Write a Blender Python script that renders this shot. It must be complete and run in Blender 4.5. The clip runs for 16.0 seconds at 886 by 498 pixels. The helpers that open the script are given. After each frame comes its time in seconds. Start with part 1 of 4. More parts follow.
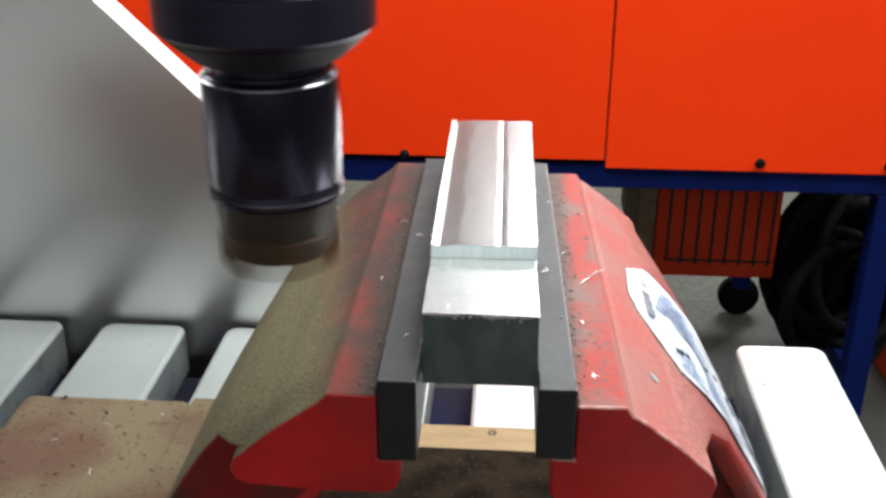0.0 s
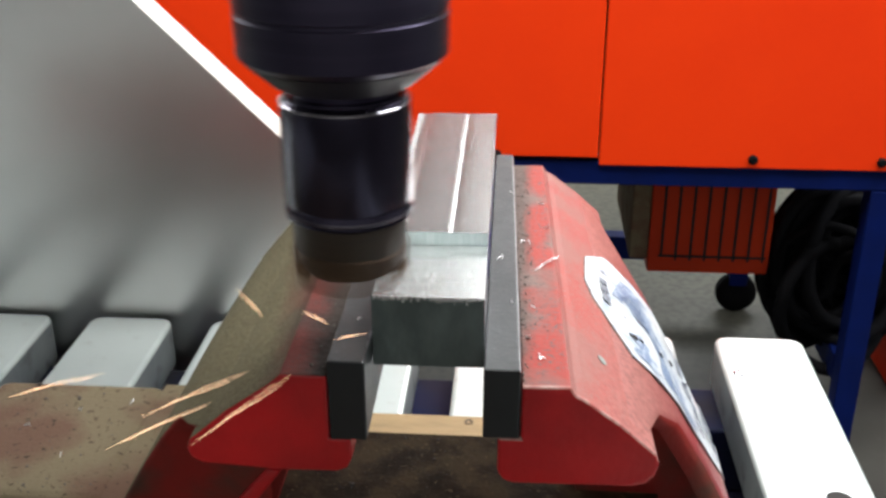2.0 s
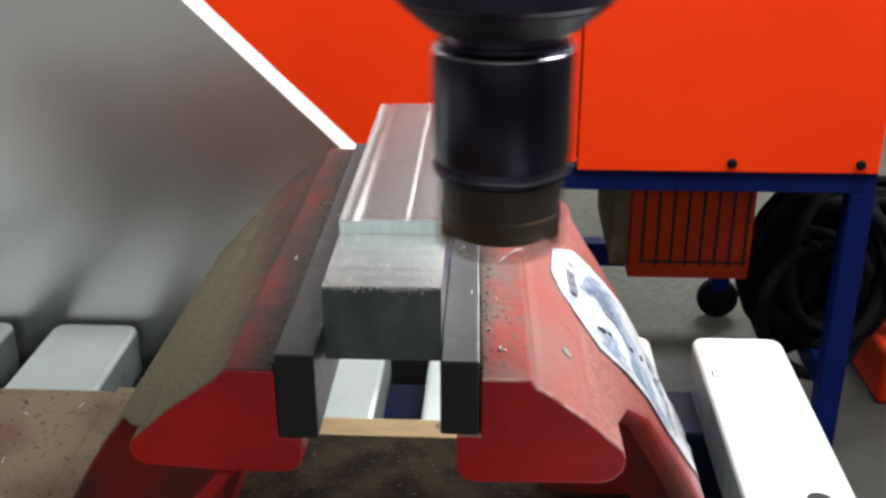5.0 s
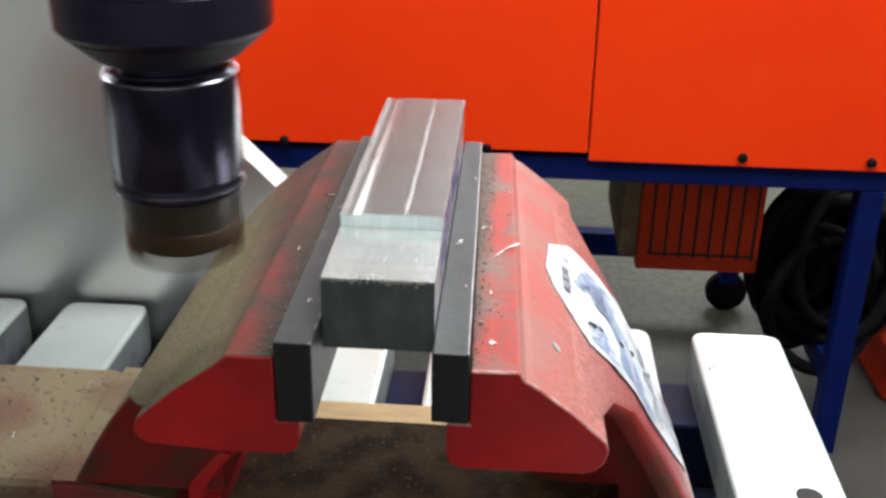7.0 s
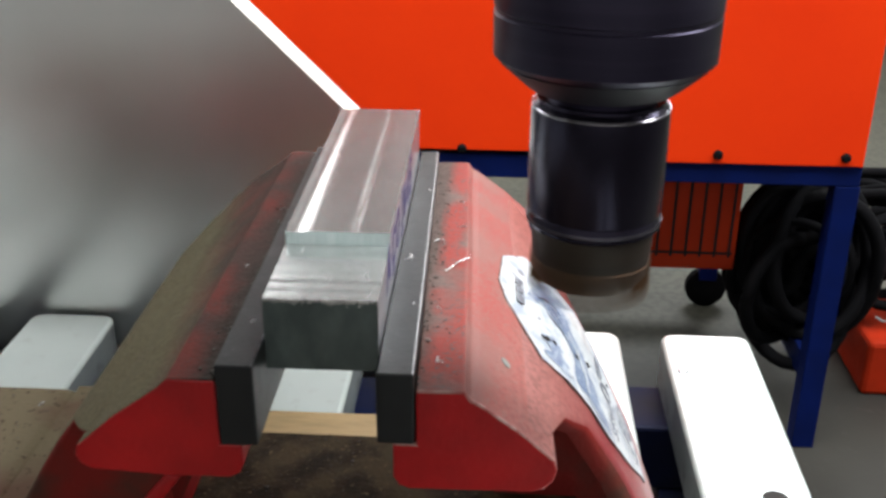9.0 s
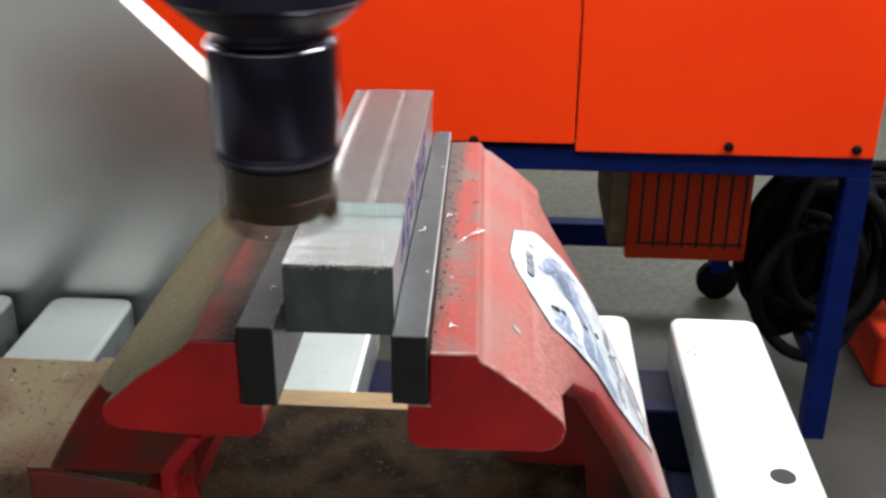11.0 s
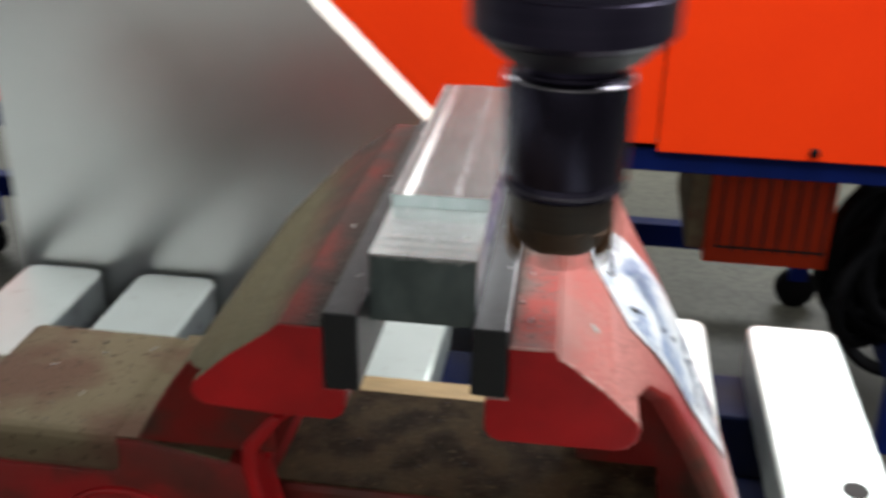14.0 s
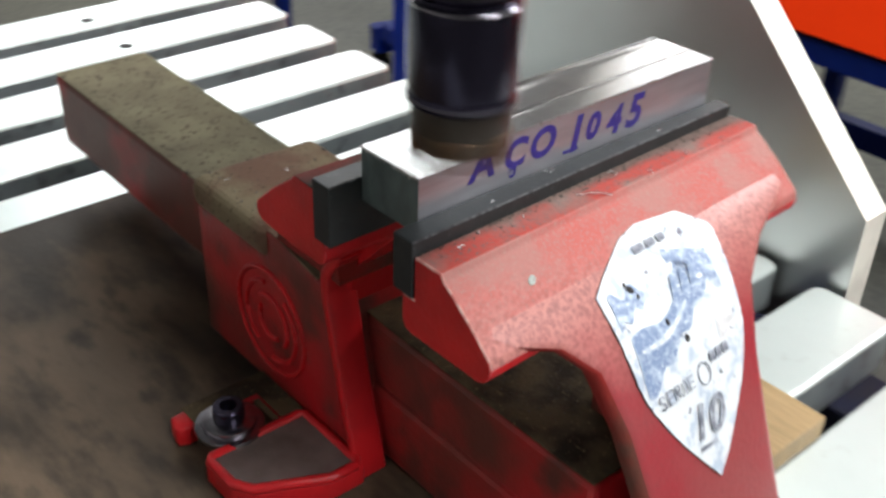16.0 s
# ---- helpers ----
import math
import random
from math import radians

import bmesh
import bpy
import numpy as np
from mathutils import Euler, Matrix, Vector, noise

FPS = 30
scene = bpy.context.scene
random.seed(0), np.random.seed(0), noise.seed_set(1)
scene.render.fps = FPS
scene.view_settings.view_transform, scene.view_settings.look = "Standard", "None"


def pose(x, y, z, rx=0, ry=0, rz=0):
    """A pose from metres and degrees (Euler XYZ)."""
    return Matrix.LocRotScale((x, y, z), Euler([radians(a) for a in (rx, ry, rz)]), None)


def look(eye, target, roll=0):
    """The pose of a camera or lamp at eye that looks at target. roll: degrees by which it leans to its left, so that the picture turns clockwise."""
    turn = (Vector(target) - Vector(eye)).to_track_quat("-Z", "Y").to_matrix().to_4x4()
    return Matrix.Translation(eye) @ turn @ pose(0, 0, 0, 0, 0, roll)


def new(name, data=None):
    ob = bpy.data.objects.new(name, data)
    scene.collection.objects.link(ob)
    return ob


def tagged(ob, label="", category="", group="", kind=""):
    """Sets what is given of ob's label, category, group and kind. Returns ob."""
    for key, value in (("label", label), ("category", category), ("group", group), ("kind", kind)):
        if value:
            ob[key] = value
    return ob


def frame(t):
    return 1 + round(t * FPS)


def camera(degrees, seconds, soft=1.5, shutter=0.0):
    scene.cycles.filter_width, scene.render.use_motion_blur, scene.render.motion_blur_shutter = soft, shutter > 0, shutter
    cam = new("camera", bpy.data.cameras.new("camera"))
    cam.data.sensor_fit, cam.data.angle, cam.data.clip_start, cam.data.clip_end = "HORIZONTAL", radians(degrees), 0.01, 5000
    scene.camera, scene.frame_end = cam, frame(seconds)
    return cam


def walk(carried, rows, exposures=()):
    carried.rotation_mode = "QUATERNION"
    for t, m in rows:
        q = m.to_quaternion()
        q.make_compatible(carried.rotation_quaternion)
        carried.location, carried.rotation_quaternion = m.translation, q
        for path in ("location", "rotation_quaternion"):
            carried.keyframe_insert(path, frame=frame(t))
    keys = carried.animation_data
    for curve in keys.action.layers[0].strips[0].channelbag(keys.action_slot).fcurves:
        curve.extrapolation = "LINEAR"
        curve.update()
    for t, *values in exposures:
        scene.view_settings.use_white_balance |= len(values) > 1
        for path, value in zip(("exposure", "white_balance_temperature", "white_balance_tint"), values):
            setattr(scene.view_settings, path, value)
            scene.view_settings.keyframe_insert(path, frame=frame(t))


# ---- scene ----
cam = camera(45.4, 16.0, 2.9, 0.8)
PATH = [
    (0, (0.028, -0.314, 0.42), (-0.091, 1.504, -0.406), 0.2),
    (0.5, (0.032, -0.315, 0.419), (-0.085, 1.502, -0.41), 0.8),
    (1, (0.038, -0.315, 0.422), (-0.083, 1.503, -0.402), 0.4),
    (1.5, (0.043, -0.318, 0.42), (-0.082, 1.495, -0.416), 0.4),
    (2, (0.049, -0.325, 0.42), (-0.083, 1.492, -0.406), -0.1),
    (2.5, (0.051, -0.33, 0.423), (-0.079, 1.485, -0.407), -0.1),
    (3, (0.056, -0.323, 0.416), (-0.054, 1.495, -0.412), 0.1),
    (3.5, (0.058, -0.308, 0.413), (-0.035, 1.508, -0.42), 1.0),
    (4, (0.055, -0.31, 0.41), (-0.035, 1.508, -0.42), 0.7),
    (4.2, (0.055, -0.307, 0.4), (-0.038, 1.522, -0.405), -0.0),
    (6.5, (0.066, -0.322, 0.417), (-0.059, 1.498, -0.403), 0.2),
    (7, (0.065, -0.322, 0.414), (-0.062, 1.492, -0.418), 0.9),
    (7.5, (0.071, -0.323, 0.414), (-0.053, 1.494, -0.413), 0.3),
    (8, (0.075, -0.321, 0.417), (-0.048, 1.495, -0.413), 0.3),
    (8.5, (0.076, -0.323, 0.418), (-0.046, 1.491, -0.416), 0.5),
    (9, (0.079, -0.314, 0.419), (-0.021, 1.5, -0.419), 0.4),
    (9.5, (0.085, -0.309, 0.414), (-0.004, 1.504, -0.425), 0.3),
    (10, (0.08, -0.317, 0.415), (-0.027, 1.498, -0.417), -0.0),
    (10.2, (0.078, -0.326, 0.414), (-0.039, 1.487, -0.423), -0.0),
    (12.3, (0.083, -0.332, 0.417), (-0.044, 1.475, -0.43), 0.3),
    (12.5, (0.083, -0.332, 0.415), (-0.046, 1.474, -0.436), 0.4),
    (13, (0.086, -0.33, 0.414), (-0.043, 1.478, -0.431), 0.3),
    (13.5, (0.082, -0.327, 0.418), (-0.065, 1.475, -0.437), 0.7),
    (14, (0.076, -0.337, 0.419), (-0.182, 1.452, -0.438), 1.0),
    (14.5, (0.122, -0.338, 0.435), (-0.447, 1.305, -0.553), 1.7),
    (15, (0.179, -0.273, 0.432), (-0.627, 1.213, -0.637), -0.0),
    (15.5, (0.278, -0.263, 0.461), (-0.743, 1.092, -0.598), 1.0),
    (15.8, (0.33, -0.271, 0.468), (-0.862, 0.944, -0.582), 2.3),
    (16, (0.338, -0.248, 0.464), (-0.931, 0.872, -0.602), 2.0),
]
walk(cam, [(t, look(eye, target, roll)) for t, eye, target, roll in PATH])


# ---- world and light ----
world = bpy.data.worlds.new("sky")
scene.world = world
world.use_nodes = True
wn = world.node_tree.nodes
sky = wn.new("ShaderNodeTexSky")
sky.sky_type, sky.sun_disc, sky.sun_elevation, sky.sun_rotation = "NISHITA", False, radians(50), radians(30)
world.node_tree.links.new(sky.outputs[0], wn["Background"].inputs[0])
wn["Background"].inputs[1].default_value = 0.1
scene.view_settings.exposure = 0.0


def area(name, m, sx, sy, watts, colour):
    lamp = bpy.data.lights.new(name, "AREA")
    lamp.shape, lamp.size, lamp.size_y, lamp.energy, lamp.color = "RECTANGLE", sx, sy, watts, colour
    ob = new(name, lamp)
    ob.matrix_world = m
    return ob


# unseen area lamps, added to light the hall as daylight would
area("overhead_fill", look((0.3, 0.42, 3.3), (0.3, 0.42, 0)), 3.2, 1.1, 278, (1.0, 0.99, 0.97))
area("east_fill", look((3.2, 0.7, 2.95), (0, 0.4, 0.1)), 2.2, 1.4, 152, (0.96, 0.98, 1.0))
area("north_fill", look((1.25, 4.55, 2.5), (1.25, 0, 2.5)), 2.0, 1.5, 150, (0.97, 0.99, 1.0))
area("north_fill", look((-2.82, 4.55, 1.65), (-2.82, 0, 1.65)), 3.4, 1.4, 80, (0.97, 0.99, 1.0))
area("south_fill", look((-0.6, -2.95, 1.1), (-0.6, 0, 0.6)), 3.0, 2.2, 10, (1.0, 0.98, 0.95))
area("west_fill", look((-4.95, 2.9, 2.3), (0, 2.9, 2.3)), 2.8, 1.8, 125, (0.97, 0.99, 1.0))


# ---- materials ----
def mat(name, colour, rough=0.5, metal=0.0, other=None, scale=30.0, amount=0.5, bump=0.0, bump_scale=200.0,
        fine=None, fine_scale=400.0, fine_cut=(0.6, 0.7), stretch=(1, 1, 1), rough_vary=0.1, contrast=(0.35, 0.65), spec=0.5, layer=None):
    """A base colour that drifts to another by broad noise, with fine specks and relief; layer: a second coat (colour, axis, from, to, wobble) that sets in along an axis."""
    m = bpy.data.materials.new(name)
    m.use_nodes = True
    n, l = m.node_tree.nodes, m.node_tree.links
    b = n["Principled BSDF"]
    b.inputs["Roughness"].default_value, b.inputs["Metallic"].default_value = rough, metal
    b.inputs["Specular IOR Level"].default_value = spec
    co = n.new("ShaderNodeTexCoord")
    mp = n.new("ShaderNodeMapping")
    mp.inputs["Scale"].default_value = stretch
    l.new(co.outputs["Object"], mp.inputs["Vector"])

    def noise_tex(s, detail=5.0):
        t = n.new("ShaderNodeTexNoise")
        t.inputs["Scale"].default_value, t.inputs["Detail"].default_value = s, detail
        l.new(mp.outputs[0], t.inputs["Vector"])
        return t

    def ramp(source, a, c):
        r = n.new("ShaderNodeMapRange")
        r.inputs["From Min"].default_value, r.inputs["From Max"].default_value = a, c
        l.new(source, r.inputs["Value"])
        return r.outputs[0]

    def mix(fac, a, c):
        x = n.new("ShaderNodeMix")
        x.data_type = "RGBA"
        l.new(fac, x.inputs[0])
        for s, v in ((x.inputs[6], a), (x.inputs[7], c)):
            if isinstance(v, tuple):
                s.default_value = (*v, 1)
            else:
                l.new(v, s)
        return x.outputs[2]

    broad = noise_tex(scale)
    if other is None:
        other = tuple(c * (1 - 0.35 * amount) for c in colour)
    out = mix(ramp(broad.outputs["Fac"], *contrast), colour, other)
    if fine:
        out = mix(ramp(noise_tex(fine_scale, 3).outputs["Fac"], *fine_cut), out, fine)
    if layer:
        coat, axis, a, c, wobble = layer
        dot = n.new("ShaderNodeVectorMath")
        dot.operation = "DOT_PRODUCT"
        dot.inputs[1].default_value = axis
        l.new(co.outputs["Object"], dot.inputs[0])
        add = n.new("ShaderNodeMath")
        add.operation = "MULTIPLY_ADD"
        add.inputs[1].default_value = wobble
        l.new(noise_tex(scale * 3).outputs["Fac"], add.inputs[0])
        l.new(dot.outputs["Value"], add.inputs[2])
        grain = mix(ramp(noise_tex(bump_scale).outputs["Fac"], 0.4, 0.65), coat, tuple(q * 0.6 for q in coat))
        out = mix(ramp(add.outputs[0], a + wobble / 2, c + wobble / 2), out, grain)
    l.new(out, b.inputs["Base Color"])
    if rough_vary:
        r = n.new("ShaderNodeMapRange")
        r.inputs["To Min"].default_value, r.inputs["To Max"].default_value = max(0.02, rough - rough_vary), min(1, rough + rough_vary)
        l.new(noise_tex(scale * 2.3).outputs["Fac"], r.inputs["Value"])
        l.new(r.outputs[0], b.inputs["Roughness"])
    if bump:
        bp = n.new("ShaderNodeBump")
        bp.inputs["Strength"].default_value, bp.inputs["Distance"].default_value = bump, 0.001
        l.new(noise_tex(bump_scale, 6).outputs["Fac"], bp.inputs["Height"])
        l.new(bp.outputs[0], b.inputs["Normal"])
    return m


M_RED = mat("red_paint", (0.56, 0.013, 0.017), 0.34, 0, (0.34, 0.010, 0.013), 25, spec=0.3, bump=0.25, bump_scale=350)
M_RED_GRIMY = mat("oil_grimed_red_paint", (0.42, 0.011, 0.016), 0.40, 0, (0.105, 0.032, 0.024), 9, contrast=(0.33, 0.56), spec=0.25, bump=0.3, bump_scale=300, fine=(0.085, 0.026, 0.02), fine_scale=38, fine_cut=(0.5, 0.74))
M_RED_WORN = mat("red_paint_dusty", (0.30, 0.070, 0.060), 0.58, 0, (0.255, 0.105, 0.092), 38, contrast=(0.43, 0.60), spec=0.2, bump=0.35, bump_scale=420,
                 fine=(0.24, 0.125, 0.11), fine_scale=700, fine_cut=(0.5, 0.68), layer=((0.33, 0.13, 0.115), (1, -0.06, 0), 0.074, 0.100, 0.02))
M_RED_MID = mat("red_paint_lightly_dusted", (0.20, 0.012, 0.019), 0.36, 0, (0.19, 0.034, 0.036), 22, bump=0.2, bump_scale=420, spec=0.4, fine=(0.16, 0.028, 0.030), fine_scale=600, fine_cut=(0.55, 0.7),
                layer=((0.33, 0.13, 0.115), (0, 0, 1), 0.168, 0.202, 0.02))
M_BEAM = mat("greenish_settled_dust", (0.16, 0.142, 0.090), 0.9, 0, (0.10, 0.088, 0.058), 18, bump=0.6, bump_scale=400, spec=0.15, fine=(0.05, 0.042, 0.03), fine_scale=260, fine_cut=(0.58, 0.68))
M_WORN_EDGE = mat("rubbed_paint_edge", (0.40, 0.23, 0.20), 0.5, 0, (0.30, 0.07, 0.06), 160, contrast=(0.4, 0.6), spec=0.4)
M_SPOT = mat("pale_primer", (0.25, 0.29, 0.27), 0.5, 0, (0.17, 0.17, 0.16), 700)
M_CASE = mat("dull_orange_plastic", (0.42, 0.026, 0.006), 0.6, spec=0.1)
M_BLUEFIELD = mat("faded_blue_print", (0.13, 0.18, 0.28), 0.4, 0, (0.36, 0.42, 0.49), 260, contrast=(0.48, 0.72), bump=0.1, fine=(0.5, 0.54, 0.58), fine_scale=900, fine_cut=(0.60, 0.68))
M_GREYPATCH = mat("grey_scuff", (0.38, 0.38, 0.39), 0.5, 0, (0.6, 0.6, 0.6), 200)
M_RED_TOP = mat("red_paint_scuffed", (0.27, 0.045, 0.037), 0.6, 0, (0.155, 0.105, 0.092), 21, contrast=(0.50, 0.62), spec=0.15, bump=0.3, bump_scale=400,
                fine=(0.10, 0.085, 0.08), fine_scale=600, fine_cut=(0.56, 0.68), layer=((0.105, 0.075, 0.065), (-1, 0, 0), -0.0580, -0.0525, 0.008))
M_OLIVE = mat("swarf_dusted_casting", (0.115, 0.034, 0.026), 0.85, 0, (0.050, 0.034, 0.027), 30, contrast=(0.4, 0.6), bump=0.8, bump_scale=700, fine=(0.075, 0.05, 0.036), fine_scale=1100, fine_cut=(0.5, 0.66), spec=0.2,
              layer=((0.135, 0.118, 0.064), (-1, -0.14, 0), 0.022, 0.040, 0.014))
# grime on red, with the left jaw's weaker light also put into the colour
M_BROWN = mat("grimy_red_left_shade", (0.135, 0.030, 0.024), 0.75, 0, (0.062, 0.034, 0.029), 30, spec=0.12, contrast=(0.42, 0.60), bump=0.4, bump_scale=450, fine=(0.05, 0.04, 0.035), fine_scale=650, fine_cut=(0.58, 0.7),
              layer=((0.05, 0.040, 0.034), (1, 0, 0), -0.027, -0.017, 0.010))
# grimy red, darkened further to carry the shade inside the column hollows
M_UNDER = mat("grimy_shaded_red_paint", (0.19, 0.017, 0.014), 0.7, 0, (0.070, 0.032, 0.023), 24, spec=0.12, contrast=(0.42, 0.62), bump=0.4, bump_scale=450)
# fresh cut step face, its bright reflection painted in as a near-white colour
M_FRESH = mat("fresh_cut_painted_sheen", (0.84, 0.97, 0.97), 0.42, 0.1, (0.70, 0.86, 0.85), 60, bump=0.15, bump_scale=90, stretch=(10, 1, 1))
M_DUST = mat("dusty_casting", (0.155, 0.124, 0.076), 0.9, 0, (0.115, 0.066, 0.044), 26, contrast=(0.42, 0.62), spec=0.2, bump=0.5, bump_scale=500,
             fine=(0.05, 0.035, 0.022), fine_scale=320, fine_cut=(0.62, 0.70))
M_GRIME = mat("oily_grime", (0.085, 0.064, 0.035), 0.85, 0, (0.026, 0.019, 0.012), 45, contrast=(0.42, 0.62), spec=0.15, bump=0.7, bump_scale=450,
              fine=(0.17, 0.13, 0.07), fine_scale=420, fine_cut=(0.62, 0.72))
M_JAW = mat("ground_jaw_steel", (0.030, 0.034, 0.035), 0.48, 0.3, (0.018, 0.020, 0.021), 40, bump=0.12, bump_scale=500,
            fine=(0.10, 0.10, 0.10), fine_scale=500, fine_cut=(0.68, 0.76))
# end faces of the jaw plates, darker than their tops
M_JAW_END = mat("darker_jaw_end", (0.012, 0.014, 0.016), 0.5, 0.3, None, 50, bump=0.1)
M_ARRIS = mat("bright_arris", (0.15, 0.155, 0.16), 0.35, 0.7, (0.06, 0.06, 0.065), 300, contrast=(0.4, 0.6))
M_SAWN = mat("sawn_steel", (0.118, 0.148, 0.145), 0.5, 0.5, (0.075, 0.096, 0.093), 50, bump=0.2, bump_scale=300, stretch=(2, 1, 1))
M_MILLED = mat("milled_steel", (0.66, 0.65, 0.64), 0.25, 1.0, (0.55, 0.54, 0.53), 40, bump=0.02, bump_scale=160, stretch=(1, 14, 1), rough_vary=0.04)
M_LEDGE = mat("fine_milled_ledge", (0.76, 0.78, 0.77), 0.26, 0.85, (0.66, 0.68, 0.67), 40, bump=0.015, bump_scale=160, stretch=(14, 1, 1), rough_vary=0.04)
M_PAN = mat("dusty_grey_pan", (0.13, 0.095, 0.086), 0.42, 0, (0.075, 0.055, 0.048), 60, spec=0.4, bump=0.2, fine=(0.13, 0.11, 0.08), fine_scale=500, fine_cut=(0.66, 0.74))
# orange sheet with the shade under the cabinet put into its colour
M_VENT = mat("shaded_orange_sheet", (0.46, 0.034, 0.006), 0.55, 0, (0.38, 0.028, 0.006), 6, spec=0.15)
M_BRIGHT = mat("bright_drawn_steel", (0.62, 0.62, 0.66), 0.34, 0.9, (0.52, 0.52, 0.56), 30, bump=0.08, bump_scale=120, stretch=(1, 1, 8))
M_FILINGS = mat("dark_filings", (0.030, 0.026, 0.022), 0.6, 0.3, (0.09, 0.08, 0.07), 900)
M_CHIP = mat("steel_chip", (0.78, 0.78, 0.78), 0.28, 0.9, (0.4, 0.4, 0.4), 900)
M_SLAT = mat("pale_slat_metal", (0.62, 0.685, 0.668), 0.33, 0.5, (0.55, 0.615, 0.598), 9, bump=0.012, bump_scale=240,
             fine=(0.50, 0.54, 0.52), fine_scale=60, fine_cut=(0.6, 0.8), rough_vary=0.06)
# same slat metal, darkened to carry the shade of the gaps
M_SLAT_SHADE = mat("shaded_slat_flank", (0.36, 0.40, 0.40), 0.45, 0.7, (0.26, 0.29, 0.30), 14, bump=0.05, bump_scale=200, fine=(0.16, 0.17, 0.17), fine_scale=50, fine_cut=(0.55, 0.75))
M_PLATE = mat("brushed_aluminium", (0.77, 0.78, 0.77), 0.31, 1.0, (0.66, 0.65, 0.64), 5, bump=0.012, bump_scale=120, rough_vary=0.05, contrast=(0.3, 0.7))
M_EDGE = mat("sawn_aluminium_edge", (0.70, 0.68, 0.60), 0.5, 0.2, None, 40, bump=0.1)
M_BLACK = mat("blackened_steel", (0.034, 0.029, 0.052), 0.34, 0.8, (0.027, 0.023, 0.042), 14, rough_vary=0.06, stretch=(0.4, 0.4, 20))
M_NUT = mat("black_oxide_nut", (0.034, 0.030, 0.050), 0.24, 0.85, (0.026, 0.022, 0.038), 30, rough_vary=0.05)
# cone under the spindle, darker and duller than the body above
M_NOSE = mat("dark_nose_cone", (0.010, 0.009, 0.014), 0.45, 0.0, (0.016, 0.014, 0.02), 40, spec=0.2)
M_RING = mat("polished_ring", (0.35, 0.33, 0.36), 0.2, 1.0, None, 40)
M_RUBBED = mat("rubbed_black_edge", (0.075, 0.07, 0.085), 0.3, 0.9, None, 40)
M_INSERT = mat("bronze_insert", (0.13, 0.066, 0.028), 0.45, 0.6, (0.07, 0.036, 0.017), 90)
M_MILL = mat("dark_bronze_mill", (0.032, 0.021, 0.013), 0.5, 0.3, (0.02, 0.014, 0.010), 60, stretch=(1, 1, 6))
M_ORANGE = mat("orange_enamel", (0.92, 0.048, 0.003), 0.5, 0, (0.86, 0.040, 0.003), 3, bump=0.03, bump_scale=60, rough_vary=0.05, spec=0.15)
M_BLUE = mat("blue_enamel", (0.002, 0.009, 0.082), 0.5, 0, (0.002, 0.007, 0.058), 12, spec=0.1, bump=0.06, bump_scale=150)
# brighter copy of the blue enamel, for the trolley and one left leg
M_BLUE_BRIGHT = mat("bright_blue_enamel", (0.004, 0.022, 0.24), 0.45, 0, (0.003, 0.016, 0.17), 12, spec=0.15, bump=0.06, bump_scale=150)
# the blue paint darkened for the shade below the slats, with some grime
M_TABLE = mat("grimy_shaded_blue_paint", (0.003, 0.006, 0.030), 0.6, 0, (0.010, 0.010, 0.014), 16, spec=0.12, bump=0.1, bump_scale=150)
M_DARK = mat("black_rubber", (0.006, 0.006, 0.007), 0.7, 0, None, 30, bump=0.1, spec=0.05)
M_SLOT = mat("dark_inside", (0.01, 0.008, 0.008), 0.8)
# stains, plus shade near the table and window light beyond painted in by the layer
M_FLOOR = mat("stained_concrete_shaded", (0.025, 0.024, 0.019), 0.6, 0, (0.015, 0.0145, 0.012), 2.2, bump=0.2, bump_scale=60,
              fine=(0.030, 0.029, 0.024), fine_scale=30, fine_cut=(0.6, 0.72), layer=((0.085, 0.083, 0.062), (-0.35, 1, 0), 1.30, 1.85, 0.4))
M_WOOD = mat("oil_stained_board", (0.098, 0.070, 0.046), 0.55, 0, (0.022, 0.017, 0.012), 6, contrast=(0.40, 0.60), spec=0.2, bump=0.3, bump_scale=120, stretch=(1, 2.2, 1),
             fine=(0.026, 0.020, 0.014), fine_scale=24, fine_cut=(0.48, 0.75))
M_WOOD_EDGE = mat("fresh_board", (0.27, 0.185, 0.09), 0.6, 0, (0.19, 0.13, 0.06), 30, bump=0.2, bump_scale=200, stretch=(1, 6, 1))
M_WALL = mat("hall_wall", (0.30, 0.30, 0.295), 0.8, 0, (0.24, 0.24, 0.235), 1.2)
M_CEIL = mat("hall_ceiling", (0.25, 0.25, 0.25), 0.8, 0, None, 1.0)
M_WHITE = mat("white_carton", (0.86, 0.85, 0.90), 0.6, 0, (0.76, 0.75, 0.80), 8, stretch=(1, 1, 12))
M_STICKER = mat("worn_sticker", (0.47, 0.50, 0.52), 0.45, 0, (0.30, 0.35, 0.42), 130, bump=0.15, bump_scale=300,
                fine=(0.10, 0.10, 0.13), fine_scale=150, fine_cut=(0.66, 0.70), contrast=(0.50, 0.62))
M_INK = mat("blue_marker_ink", (0.016, 0.010, 0.125), 0.45, 0, (0.030, 0.020, 0.18), 200)
M_PRINT = mat("dark_print", (0.06, 0.065, 0.09), 0.6, 0, (0.3, 0.32, 0.36), 160)
M_CABLE_GREY = mat("grey_cable", (0.3, 0.3, 0.3), 0.5)
M_PLASTER = mat("plastic_bucket", (0.5, 0.5, 0.42), 0.5)


